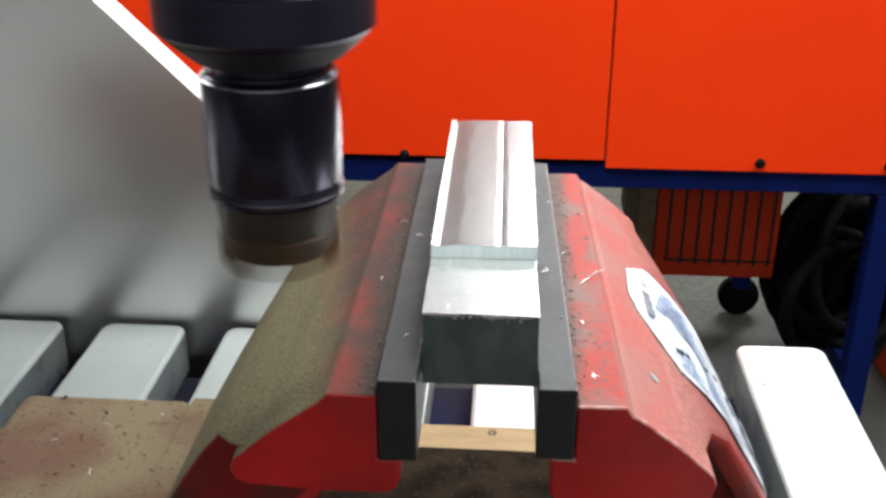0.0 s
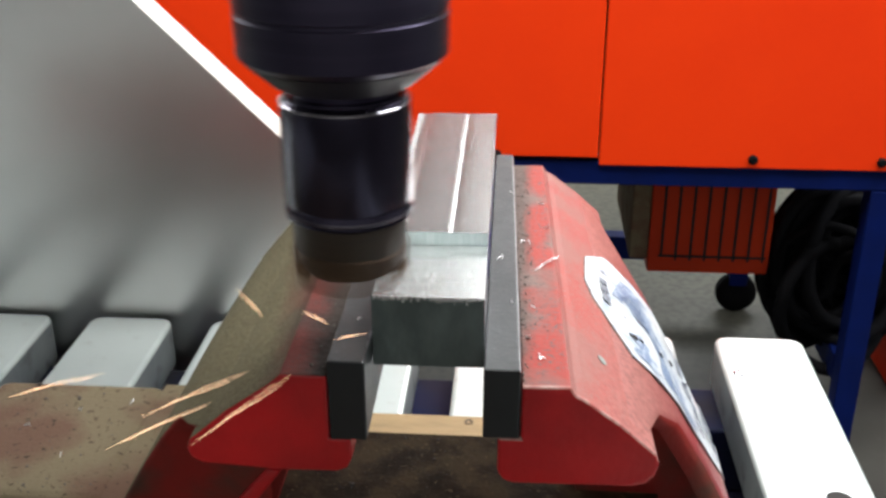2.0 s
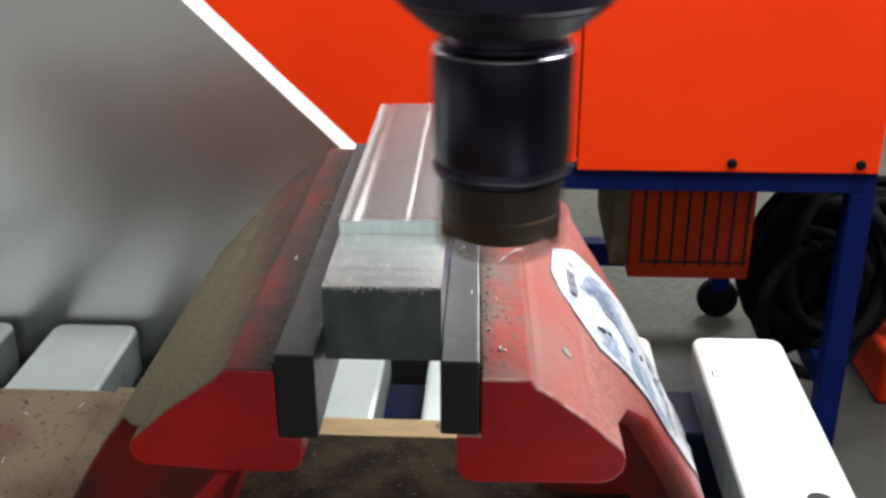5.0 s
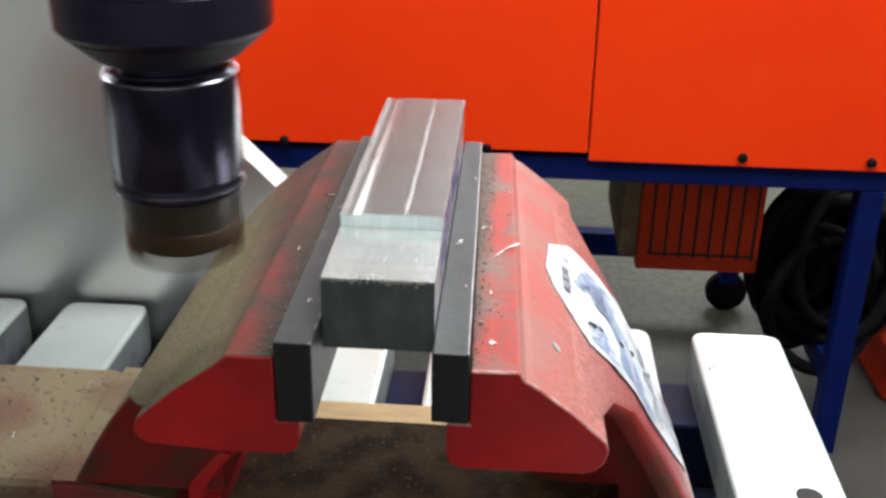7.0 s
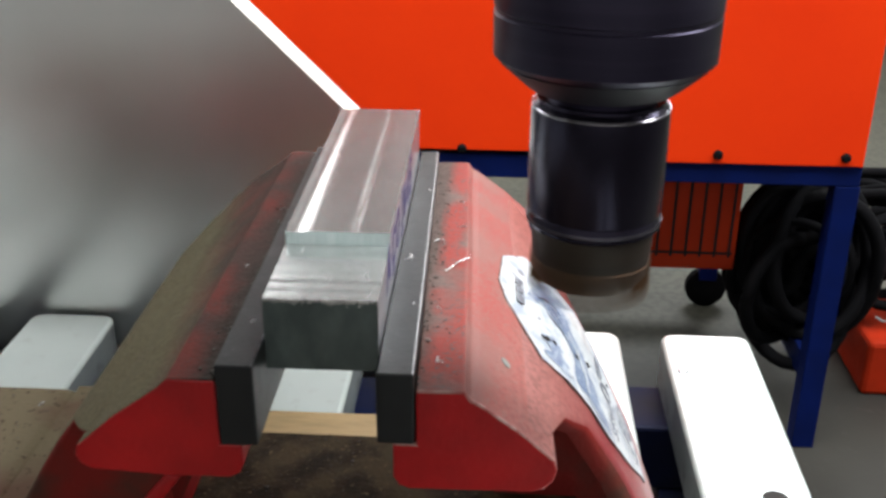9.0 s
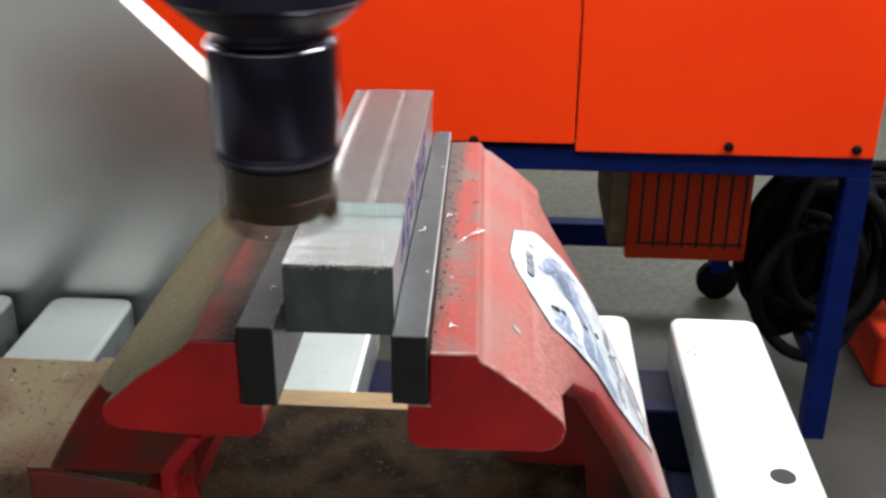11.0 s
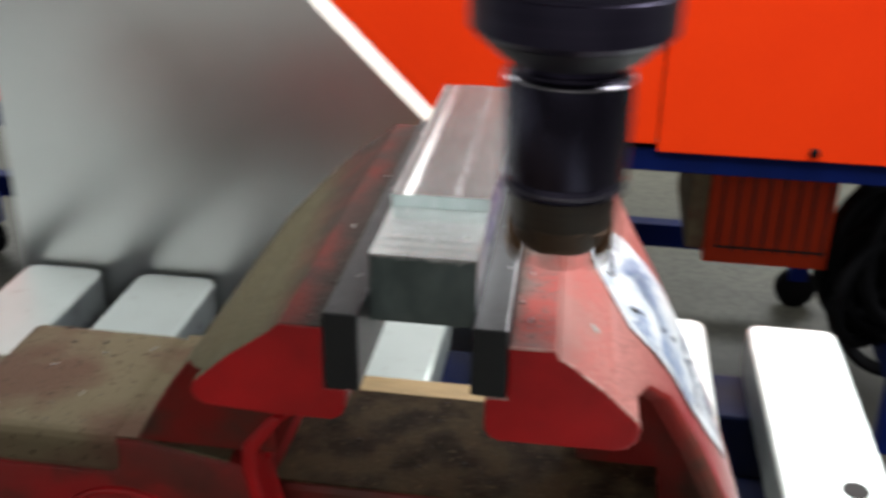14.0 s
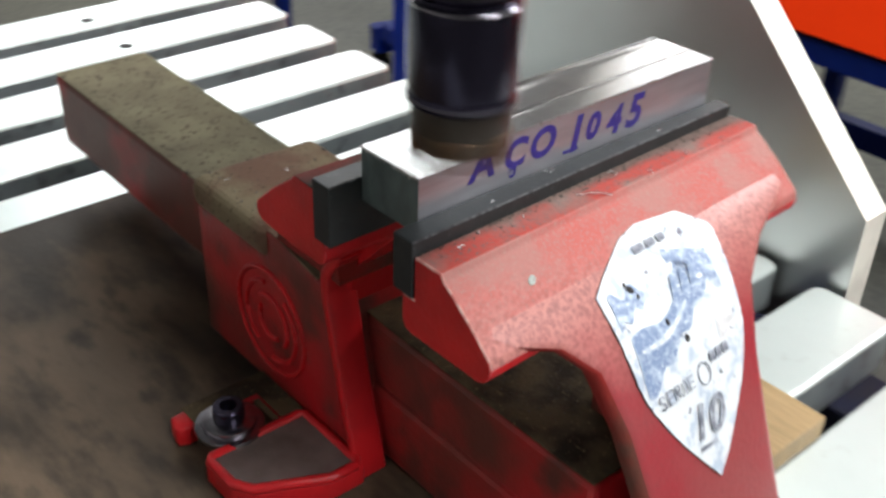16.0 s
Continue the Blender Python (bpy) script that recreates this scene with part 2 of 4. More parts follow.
# ---- mesh helpers ----
def mesh_ob(name, bm, material, parent=None, label="", smooth=None):
    bmesh.ops.recalc_face_normals(bm, faces=bm.faces[:])
    data = bpy.data.meshes.new(name)
    bm.to_mesh(data)
    bm.free()
    for m in (material if isinstance(material, (list, tuple)) else [material]):
        data.materials.append(m)
    if smooth:
        data.shade_smooth()
        data.set_sharp_from_angle(angle=radians(smooth))
    ob = new(name, data)
    if parent:
        ob.parent = parent
    if label:
        ob["label"] = label
    return ob


def part(name, bm, material, parent, label="", smooth=None):
    return mesh_ob(name, bm, material, parent, label, smooth)


def box(x0, x1, y0, y1, z0, z1, bevel=0.0, segments=2, bm=None):
    b = bmesh.new()
    bmesh.ops.create_cube(b, size=1.0, matrix=Matrix.Translation(((x0 + x1) / 2, (y0 + y1) / 2, (z0 + z1) / 2)) @ Matrix.Diagonal((x1 - x0, y1 - y0, z1 - z0, 1)))
    if bevel:
        bmesh.ops.bevel(b, geom=b.edges[:], offset=bevel, segments=segments, affect="EDGES", profile=0.5)
    return b if bm is None else join(bm, b)


def join(a, b):
    data = bpy.data.meshes.new("temp")
    b.to_mesh(data)
    b.free()
    a.from_mesh(data)
    bpy.data.meshes.remove(data)
    return a


def prism(outline, y0, y1, bevel=0.0, segments=2):
    """A polygon in x, z drawn out along y."""
    b = bmesh.new()
    lo = [b.verts.new((x, y0, z)) for x, z in outline]
    hi = [b.verts.new((x, y1, z)) for x, z in outline]
    b.faces.new(lo)
    b.faces.new(hi[::-1])
    for i in range(len(lo)):
        j = (i + 1) % len(lo)
        b.faces.new((lo[j], lo[i], hi[i], hi[j]))
    bmesh.ops.recalc_face_normals(b, faces=b.faces[:])
    if bevel:
        bmesh.ops.bevel(b, geom=b.edges[:], offset=bevel, segments=segments, affect="EDGES", profile=0.5)
    return b


def turned(profile, steps=48, centre=(0, 0)):
    """A profile of r, z turned round the z axis, closed at both ends."""
    b = bmesh.new()
    rings = []
    for r, z in profile:
        rings.append([b.verts.new((centre[0] + r * math.cos(2 * math.pi * k / steps), centre[1] + r * math.sin(2 * math.pi * k / steps), z)) for k in range(steps)])
    for p, q in zip(rings, rings[1:]):
        for k in range(steps):
            b.faces.new((p[k], p[(k + 1) % steps], q[(k + 1) % steps], q[k]))
    b.faces.new(rings[0][::-1])
    b.faces.new(rings[-1])
    return b


def tube(points, radius, sides=8, closed=False):
    b = bmesh.new()
    pts = [Vector(p) for p in points]
    rings = []
    n = len(pts)
    for i, p in enumerate(pts):
        a, c = (pts[(i - 1) % n], pts[(i + 1) % n]) if closed else (pts[max(i - 1, 0)], pts[min(i + 1, n - 1)])
        q = (c - a).to_track_quat("Z", "Y")
        rings.append([b.verts.new(p + q @ Vector((radius * math.cos(2 * math.pi * k / sides), radius * math.sin(2 * math.pi * k / sides), 0))) for k in range(sides)])
    for i in range(n if closed else n - 1):
        p, q = rings[i], rings[(i + 1) % n]
        for k in range(sides):
            b.faces.new((p[k], p[(k + 1) % sides], q[(k + 1) % sides], q[k]))
    if not closed:
        b.faces.new(rings[0][::-1])
        b.faces.new(rings[-1])
    return b


def loft(sections):
    """Closed loops of the same length joined one after another, with end caps."""
    b = bmesh.new()
    loops = [[b.verts.new(p) for p in s] for s in sections]
    for p, q in zip(loops, loops[1:]):
        for k in range(len(p)):
            b.faces.new((p[k], p[(k + 1) % len(p)], q[(k + 1) % len(p)], q[k]))
    b.faces.new(loops[0][::-1])
    b.faces.new(loops[-1])
    return b


def empty(name, at=(0, 0, 0)):
    ob = new(name)
    ob.location = at
    ob.empty_display_size = 0.02
    return ob


# ---- hall ----
FLOOR = -0.73
tagged(mesh_ob("floor", box(-5, 4, -3, 4.6, FLOOR - 0.2, FLOOR), M_FLOOR), "stained grey concrete workshop floor, painted darker for the shade near the table", "floor", kind="structure")
for nm, b in (("wall_west", box(-5.2, -5, -3, 4.6, FLOOR, 3.4)), ("wall_east", box(4, 4.2, -3, 4.6, FLOOR, 3.4)),
              ("wall_south", box(-5.2, 4.2, -3.2, -3, FLOOR, 3.4)), ("wall_north", box(-5.2, 4.2, 4.6, 4.8, FLOOR, 3.4))):
    tagged(mesh_ob(nm, b, M_WALL), "plain pale plastered workshop wall", "wall", kind="structure")
tagged(mesh_ob("ceiling", box(-5.2, 4.2, -3.2, 4.8, 3.4, 3.6), M_CEIL), "plain pale workshop ceiling", "ceiling", kind="structure")

# ---- machine table: slats on a blue frame ----
table = tagged(empty("machine_table", (0, 0, FLOOR)), "blue steel machine table topped with pale metal slats", "machine table")


def in_table(ob):
    ob.location = (0, 0, -FLOOR)
    return ob


PITCH, SLAT_W = 0.1032, 0.070


def rounded_bar(x0, x1, y0, y1, z0, z1, corner, edge):
    """A flat bar with rounded corners in plan and eased upper edges."""
    b = box(x0, x1, y0, y1, z0, z1)
    up = [e for e in b.edges if abs(e.verts[0].co.z - e.verts[1].co.z) > 1e-4]
    bmesh.ops.bevel(b, geom=up, offset=corner, segments=4, affect="EDGES", profile=0.5)
    rim = [e for e in b.edges if all(v.co.z > z1 - 1e-5 for v in e.verts)]
    bmesh.ops.bevel(b, geom=rim, offset=edge, segments=2, affect="EDGES", profile=0.5)
    return b


for k in range(0, 12):
    x1 = 0.283 - k * PITCH
    b = rounded_bar(x1 - SLAT_W, x1, -0.42, 0.4435, -0.038, 0.0, 0.011, 0.0032)
    bmesh.ops.recalc_face_normals(b, faces=b.faces[:])
    # upright faces get the copy with the gap shade in its colour
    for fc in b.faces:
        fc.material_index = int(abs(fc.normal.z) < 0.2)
    s = in_table(part("slat", b, [M_SLAT, M_SLAT_SHADE], table))
    for y in (0.234, -0.2):
        part("bolt_hole", turned([(0.0086, -0.02), (0.0086, 0.0003), (0.0078, 0.0003)], 20, (x1 - 0.024, y)), M_SLOT, s)
    for x, y in ((x1 - 0.060, 0.385),) if k < 2 else ():
        part("screw", turned([(0.0042, -0.004), (0.0042, 0.0012), (0.003, 0.002), (0.0018, 0.002), (0.0016, 0.0006)], 14, (x, y)), M_RING, s)
for y in (-0.36, 0.10, 0.395):
    in_table(part("cross_beam", box(-1.05, 0.27, y - 0.03, y + 0.03, -0.095, -0.0385, 0.003), M_TABLE, table))
in_table(part("bracket", box(0.0785, 0.108, 0.2855, 0.300, -0.0380, -0.0295, 0.001), M_PLATE, table, "small bright steel bracket"))
for x in (-1.02, 0.235):
    in_table(part("side_rail", box(x - 0.025, x + 0.025, -0.40, 0.44, -0.15, -0.096, 0.003), M_TABLE, table))
    for y in (-0.37, 0.40):
        in_table(part("leg", box(x - 0.03, x + 0.03, y - 0.03, y + 0.03, FLOOR, -0.151, 0.003), M_TABLE, table))
packing = tagged(mesh_ob("packing_board", box(-0.14, 0.112, 0.2005, 0.284, 0.001, 0.019, 0.001), M_WOOD_EDGE), "clean pale wooden packing board under the vise", "board")
part("knot", turned([(0.0032, 0.0185), (0.0030, 0.0194), (0.0016, 0.0192), (0.0010, 0.0186)], 12, (0.0225, 0.2765)), M_WOOD, packing, "dark splintered knot")

tagged(mesh_ob("base_board", box(-0.425, 0.135, -0.36, 0.2, 0.001, 0.019, 0.001), M_WOOD), "oil-stained brown wooden board under the vise", "board")

# ---- vise ----
Y0, Y1 = -0.017, 0.211
vise = tagged(empty("vise", (0, 0, 0.019)), "worn red cast-iron machine vise with dusty sloping jaws", "vise")


def in_vise(ob):
    ob.location = (0, 0, -0.019)
    return ob


in_vise(part("base", box(-0.19, 0.158, 0.04, 0.148, 0.0195, 0.07, 0.004), M_RED_GRIMY, vise))
in_vise(part("slide_beam", box(-0.482, 0.12, 0.043, 0.123, 0.05, 0.112, 0.004), M_RED_GRIMY, vise))
in_vise(part("beam_grime", box(-0.480, -0.2005, 0.0435, 0.1225, 0.1125, 0.1135), M_BEAM, vise, "greenish dust settled on the beam"))
in_vise(part("beam_grime", box(-0.064, 0.119, 0.0435, 0.1225, 0.1125, 0.1135), M_GRIME, vise, "black oily grime on the beam"))
rib_line = [(-0.0355, 0.030), (-0.0395, 0.045), (-0.0440, 0.060), (-0.0485, 0.080), (-0.0530, 0.100), (-0.0570, 0.120), (-0.0605, 0.138)]
in_vise(part("housing", prism([(-0.2, 0.03)] + rib_line + [(-0.107, 0.1455), (-0.1195, 0.1455), (-0.1195, 0.127), (-0.2, 0.127)], 0.018, 0.108, 0.002, 2), M_RED_GRIMY, vise, smooth=50))
in_vise(part("shoulder_grime", prism([(-0.0672, 0.1388), (-0.0672, 0.1398), (-0.107, 0.1466), (-0.1178, 0.1466), (-0.1178, 0.1456), (-0.107, 0.1456)], 0.0186, 0.1075), M_DUST, vise, "dusty ledge of the housing"))
in_vise(part("housing_dust", box(-0.2, -0.116, 0.0145, 0.106, 0.1275, 0.148, 0.006, 3), M_DUST, vise, "dusty top of the housing"))


def lean(y):
    """How far the fixed jaw's outer side runs inwards towards its back."""
    return -0.0068 * (y + 0.0125) / 0.2235


def narrowed(b):
    for v in b.verts:
        if v.co.x > 0.053:
            v.co.x += lean(v.co.y)
    return b


def apron(sections, inner, rim):
    """sections: x, z and the two ends in y of the outer skin; inner: x of the back of the casting at a section; rim: the rounding of its edges."""
    b = loft([[(x, a, z), (x, (a + c) / 2, z), (x, c, z), (inner(x, z), c, z), (inner(x, z), (a + c) / 2, z), (inner(x, z), a, z)] for x, z, a, c in sections])
    ends = {(round(x, 5), round(y, 5), round(z, 5)) for x, z, a, c in sections for y in (a, c)}
    key = lambda v: tuple(round(q, 5) for q in v.co)
    edges = [e for e in b.edges if key(e.verts[0]) in ends and key(e.verts[1]) in ends and abs(e.verts[0].co.z - e.verts[1].co.z) > 1e-5]
    bmesh.ops.bevel(b, geom=edges, offset=rim, segments=3, affect="EDGES", profile=0.5)
    return b


RIGHT = [(0.0875, 0.2127, -0.0105, 0.2085), (0.098, 0.2050, -0.0105, 0.2085), (0.1040, 0.1995, 0.000, 0.195), (0.111, 0.192, 0.022, 0.172), (0.121, 0.179, 0.036, 0.154),
         (0.136, 0.152, 0.042, 0.145), (0.151, 0.122, 0.044, 0.141), (0.165, 0.085, 0.042, 0.142), (0.177, 0.05, 0.038, 0.146), (0.184, 0.0195, 0.034, 0.15)]


def faced(b, front, top, outer, edge=None):
    """Front and back ends clean, the top scuffed, the outer slope worn, the rounded edges of the ends rubbed."""
    bmesh.ops.recalc_face_normals(b, faces=b.faces[:])
    for fc in b.faces:
        if edge and 0.2 < abs(fc.normal.y) < 0.98 and fc.normal.z > 0.2:
            fc.material_index = 3
            continue
        fc.material_index = 0 if abs(fc.normal.y) > 0.6 or fc.normal.z < 0.1 else 1 if fc.normal.z > 0.9 else 2
    return b, [front, top, outer] + ([edge] if edge else [])


# the column's end faces and web wear the paint with shade mixed in
in_vise(part("fixed_column", *faced(narrowed(apron(RIGHT, lambda x, z: x - (0.014 if z > 0.195 else 0.0105), 0.0072)), M_UNDER, M_RED_MID, M_RED_MID), vise, smooth=50))
in_vise(part("web", narrowed(loft([[(0.084, y0, z), (x - 0.008, y0, z), (x - 0.008, y1, z), (0.084, y1, z)] for x, z, y0, y1 in ((0.106, 0.189, 0.07, 0.13), (0.120, 0.168, 0.085, 0.115), (0.151, 0.122, 0.082, 0.112), (0.165, 0.085, 0.082, 0.112), (0.183, 0.0198, 0.082, 0.112))])), M_UNDER, vise, "grimy web behind the column's rim, painted dark with the hollow's shade"))
jaw_profile = [(0.0535, 0.227), (0.0702, 0.2273), (0.0722, 0.2240), (0.0752, 0.2225), (0.089, 0.2122), (0.1012, 0.2012), (0.1025, 0.1970), (0.1015, 0.1920), (0.0985, 0.1885), (0.094, 0.1870), (0.051, 0.1864), (0.0475, 0.1878), (0.0455, 0.1912), (0.0455, 0.2055), (0.0535, 0.2055)]
in_vise(part("fixed_jaw", *faced(narrowed(prism(jaw_profile, -0.0125, Y1, 0.0009, 2)), M_RED, M_RED_TOP, M_RED_WORN, M_WORN_EDGE), vise))
flare = [(-0.033, 0.0197)] + rib_line + [(-0.060, 0.150), (-0.046, 0.168), (-0.040, 0.166), (-0.052, 0.150)]
in_vise(part("flange", prism(flare + [(x + 0.0065, z) for x, z in reversed(rib_line)] + [(-0.0265, 0.0197)], 0.0152, 0.036, 0.002, 3), M_RED, vise, "bright rubbed edge rib", smooth=50))
LEFT = [(-0.0500, 0.2143, -0.0155, 0.2065), (-0.0615, 0.2057, -0.0155, 0.2065), (-0.0702, 0.1995, -0.004, 0.190), (-0.0785, 0.193, 0.010, 0.160), (-0.0885, 0.179, 0.0145, 0.135), (-0.098, 0.164, 0.0165, 0.118), (-0.108, 0.1468, 0.018, 0.108)]
in_vise(part("moving_column", *faced(apron(LEFT, lambda x, z: -0.045, 0.003), M_UNDER, M_OLIVE, M_OLIVE), vise, smooth=50))
in_vise(part("pillar", loft([[(-0.066, 0.03, z), (x, 0.03, z), (x, 0.11, z), (-0.066, 0.11, z)] for x, z in ((-0.062, 0.02), (-0.060, 0.115), (-0.045, 0.155), (-0.012, 0.189))]), M_RED, vise))
left_profile = [(-0.0135, 0.231), (-0.030, 0.231), (-0.0338, 0.2272), (-0.0500, 0.2155), (-0.0642, 0.2028), (-0.0655, 0.1985), (-0.0640, 0.1950), (-0.0600, 0.1928), (-0.033, 0.1912), (-0.011, 0.1916), (-0.0075, 0.1935), (-0.006, 0.197), (-0.006, 0.2055), (-0.0135, 0.2055)]
in_vise(part("moving_jaw", *faced(prism(left_profile, Y0, Y1, 0.0009, 2), M_RED, M_BROWN, M_OLIVE), vise))
for x0, y0, z1, y1 in ((-0.013, Y0 - 0.001, 0.2375, 0.2), (0.0401, -0.0135, 0.2338, 0.208)):
    b = box(x0, x0 + 0.0129, y0, y1, 0.206, z1, 0.0007)
    for v in b.verts:
        v.co.x -= (v.co.y - y0) / 0.22 * (0.0052 if v.co.x > 0.048 else 0.0015)
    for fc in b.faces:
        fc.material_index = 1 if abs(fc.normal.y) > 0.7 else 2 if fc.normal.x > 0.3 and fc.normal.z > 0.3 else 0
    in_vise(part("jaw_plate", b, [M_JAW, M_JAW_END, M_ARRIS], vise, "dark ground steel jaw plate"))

# foot with its clamping bolt
def slab(outline, z0, z1, bevel):
    """A flat casting cut along an outline in x and y."""
    b = bmesh.new()
    low = b.faces.new([b.verts.new((x, y, z0)) for x, y in outline])
    up = bmesh.ops.extrude_face_region(b, geom=[low])["geom"]
    bmesh.ops.translate(b, verts=[v for v in up if isinstance(v, bmesh.types.BMVert)], vec=(0, 0, z1 - z0))
    bmesh.ops.recalc_face_normals(b, faces=b.faces[:])
    bmesh.ops.bevel(b, geom=b.edges[:], offset=bevel, segments=3, affect="EDGES", profile=0.5)
    return b


foot = in_vise(part("foot", slab([(-0.130, -0.050), (-0.117, -0.052), (-0.1145, -0.046), (-0.1125, 0.002), (-0.0865, 0.002), (-0.0855, -0.046), (-0.082, -0.053), (-0.057, -0.052), (-0.044, -0.044),
                                 (-0.024, -0.004), (-0.0235, 0.0178), (-0.134, 0.0178)], 0.0195, 0.0345, 0.0028), M_RED, vise, "forked foot with an open bolt slot", smooth=50))
PAN = [(-0.083, -0.0485), (-0.080, -0.0505), (-0.057, -0.0495), (-0.046, -0.0425), (-0.0265, -0.0035), (-0.0262, 0.013), (-0.030, 0.0155), (-0.080, 0.0155), (-0.083, 0.012)]
part("foot_pad", slab(PAN, 0.0347, 0.0356, 0.0003), M_PAN, foot, "dusty grey hollow of the foot")
part("dark_patch", box(-0.132, -0.1155, -0.041, 0.0172, 0.0346, 0.0352, 0.0002), M_GRIME, foot, "dark grime caked on the foot")
part("dark_patch", box(-0.1152, -0.0855, 0.0025, 0.0172, 0.0346, 0.0352, 0.0002), M_GRIME, foot, "dark grime caked on the foot")
# dark fill that deepens the slot's inner end
part("dark_patch", box(-0.1120, -0.0870, -0.0025, 0.0016, 0.0197, 0.0342, 0.0004), M_GRIME, foot, "dark fill at the end of the bolt slot")
part("rim", tube([(x, y, 0.0352) for x, y in PAN], 0.0031, 8, True), M_RED, foot, "rubbed red rim", smooth=70)
bolt = tagged(empty("clamp_bolt", (-0.0995, -0.026, 0.0347)), "socket-head clamping bolt with bright stacked washers on the vise foot", "bolt")
part("washer", turned([(0.0205, 0), (0.0208, 0.0012), (0.0205, 0.003), (0.0192, 0.0036), (0.004, 0.0036)], 36), M_RING, bolt, smooth=40)
part("washer", turned([(0.0162, 0.0038), (0.0164, 0.005), (0.0162, 0.0072), (0.0152, 0.0078), (0.004, 0.0078)], 36), M_RING, bolt, smooth=40)
part("head", turned([(0.0092, 0.0080), (0.0095, 0.009), (0.0095, 0.0158), (0.0086, 0.0168), (0.0052, 0.0168), (0.0048, 0.0115)], 28), M_NUT, bolt, smooth=40)

# raised round badge on the housing
badge = in_vise(part("badge_ring", tube([(-0.118 + 0.036 * math.cos(a * math.pi / 20), 0.0178, 0.082 + 0.036 * math.sin(a * math.pi / 20)) for a in range(-12, 29)], 0.0018), M_RED, vise, "raised cast ring"))
for r, a0, a1 in ((0.027, -10, 6), (0.027, 11, 26), (0.018, -4, 14), (0.012, 16, 34)):
    part("badge_stroke", tube([(-0.118 + r * math.cos(a * math.pi / 20), 0.0178, 0.082 + r * math.sin(a * math.pi / 20)) for a in range(a0, a1 + 1)], 0.0018), M_RED, badge)

# worn shield-shaped sticker on the fixed jaw's slope
SLOPE = [(0.0745, 0.2235), (0.098, 0.2052), (0.111, 0.1925), (0.121, 0.1795), (0.136, 0.1525), (0.151, 0.1225), (0.165, 0.0855)]


def on_slope(s, y, lift):
    """A place at s metres down the slope from its crest, lifted off it."""
    lift -= 0.0004
    for (xa, za), (xb, zb) in zip(SLOPE, SLOPE[1:]):
        d = math.hypot(xb - xa, zb - za)
        if s <= d or (xb, zb) == SLOPE[-1]:
            k = s / d
            return Vector((xa + lean(y) + k * (xb - xa) + lift * (za - zb) / d, y, za + k * (zb - za) + lift * (xb - xa) / d)), Vector((xb - xa, 0, zb - za)) / d
        s -= d


S0, S1, SW = 0.0148, 0.1388, 0.0437


def shield(grow, height, depth):
    """The shield's outline with torn edges, laid on the slope."""
    b = bmesh.new()
    rows_ = []
    for i in range(41):
        u = i / 40
        w = SW * (1.0 if u < 0.13 else 1.0 - 0.1 * ((u - 0.13) / 0.35) if u < 0.48 else 0.9 * (1 - ((u - 0.48) / 0.52) ** 1.5))
        w = max(w, 0.0006) + grow
        shoulder = (min(1.0, 0.30 + 4.8 * u), min(1.0, 0.62 + 3.6 * u))
        jag = [shoulder[q > 0] + 0.018 * noise.noise(Vector((u * 9, q, 0))) + 0.016 * noise.noise(Vector((u * 33, q, 3))) for q in (0, 7)]
        s_ = S0 - grow + u * (S1 - S0 + 2 * grow)
        rows_.append([b.verts.new(on_slope(s_ - (0.003 * (1 - abs(v)) if i == 0 else 0), 0.0955 + v * w * jag[v > 0], height)[0]) for v in (-1, -0.75, -0.5, -0.25, 0, 0.25, 0.5, 0.75, 1)])
    for p, q in zip(rows_, rows_[1:]):
        for k in range(8):
            b.faces.new((p[k], p[k + 1], q[k + 1], q[k]))
    ext = bmesh.ops.extrude_face_region(b, geom=b.faces[:])
    bmesh.ops.translate(b, verts=[v for v in ext["geom"] if isinstance(v, bmesh.types.BMVert)], vec=(-depth, 0, -depth * 0.83))
    return b


sticker = in_vise(part("sticker", shield(0, 0.0011, 0.0006), M_STICKER, vise, "scratched white and blue shield sticker", smooth=40))
part("dirt_edge", shield(0.0002, 0.0007, 0.0005), M_GRIME, sticker, "dark dirt along the sticker's edge", smooth=40)


def slope_matrix(s, y, lift=0.0016, turn=0.0):
    p, down = on_slope(s, y, lift)
    up = -down
    right = Vector((0, 1, 0))
    nrm = right.cross(up)
    return Matrix.Translation(p) @ Matrix((right, up, nrm)).transposed().to_4x4() @ Matrix.Rotation(turn, 4, "Z")


spot = in_vise(part("paint_chip", turned([(0.0023, 0), (0.0021, 0.0002), (0.0004, 0.00025)], 9), M_SPOT, vise, "pale chipped spot in the paint"))
spot.matrix_local = Matrix.Translation((0, 0, -0.019)) @ slope_matrix(0.0133, 0.027, 0.0007, 0.6) @ Matrix.Diagonal((1.2, 0.8, 1, 1))

# ---- workpiece ----
work = tagged(empty("workpiece", (0, 0, 0.226)), "milled steel bar with a stepped end, clamped in the vise", "steel bar")
work.rotation_euler = (0, 0, radians(0.45))


def in_work(ob):
    ob.location = (0, 0, -0.226)
    return ob


bar = bmesh.new()


def strip(xs, ys, z, index=1):
    """A top face whose height z(x, y) follows the tool marks."""
    g = [[bar.verts.new((x, y, z(x, y))) for x in xs] for y in ys]
    for p, q in zip(g, g[1:]):
        for k in range(len(xs) - 1):
            bar.faces.new((p[k], p[k + 1], q[k + 1], q[k])).material_index = index
    return g


XA, XB, ZB, ZL, ZT, YS, YB = 0.0004, 0.0398, 0.2262, 0.2535, 0.2590, 0.0445, 0.198
TOP_X = [XA + (XB - XA) * k / 64 for k in range(65)]


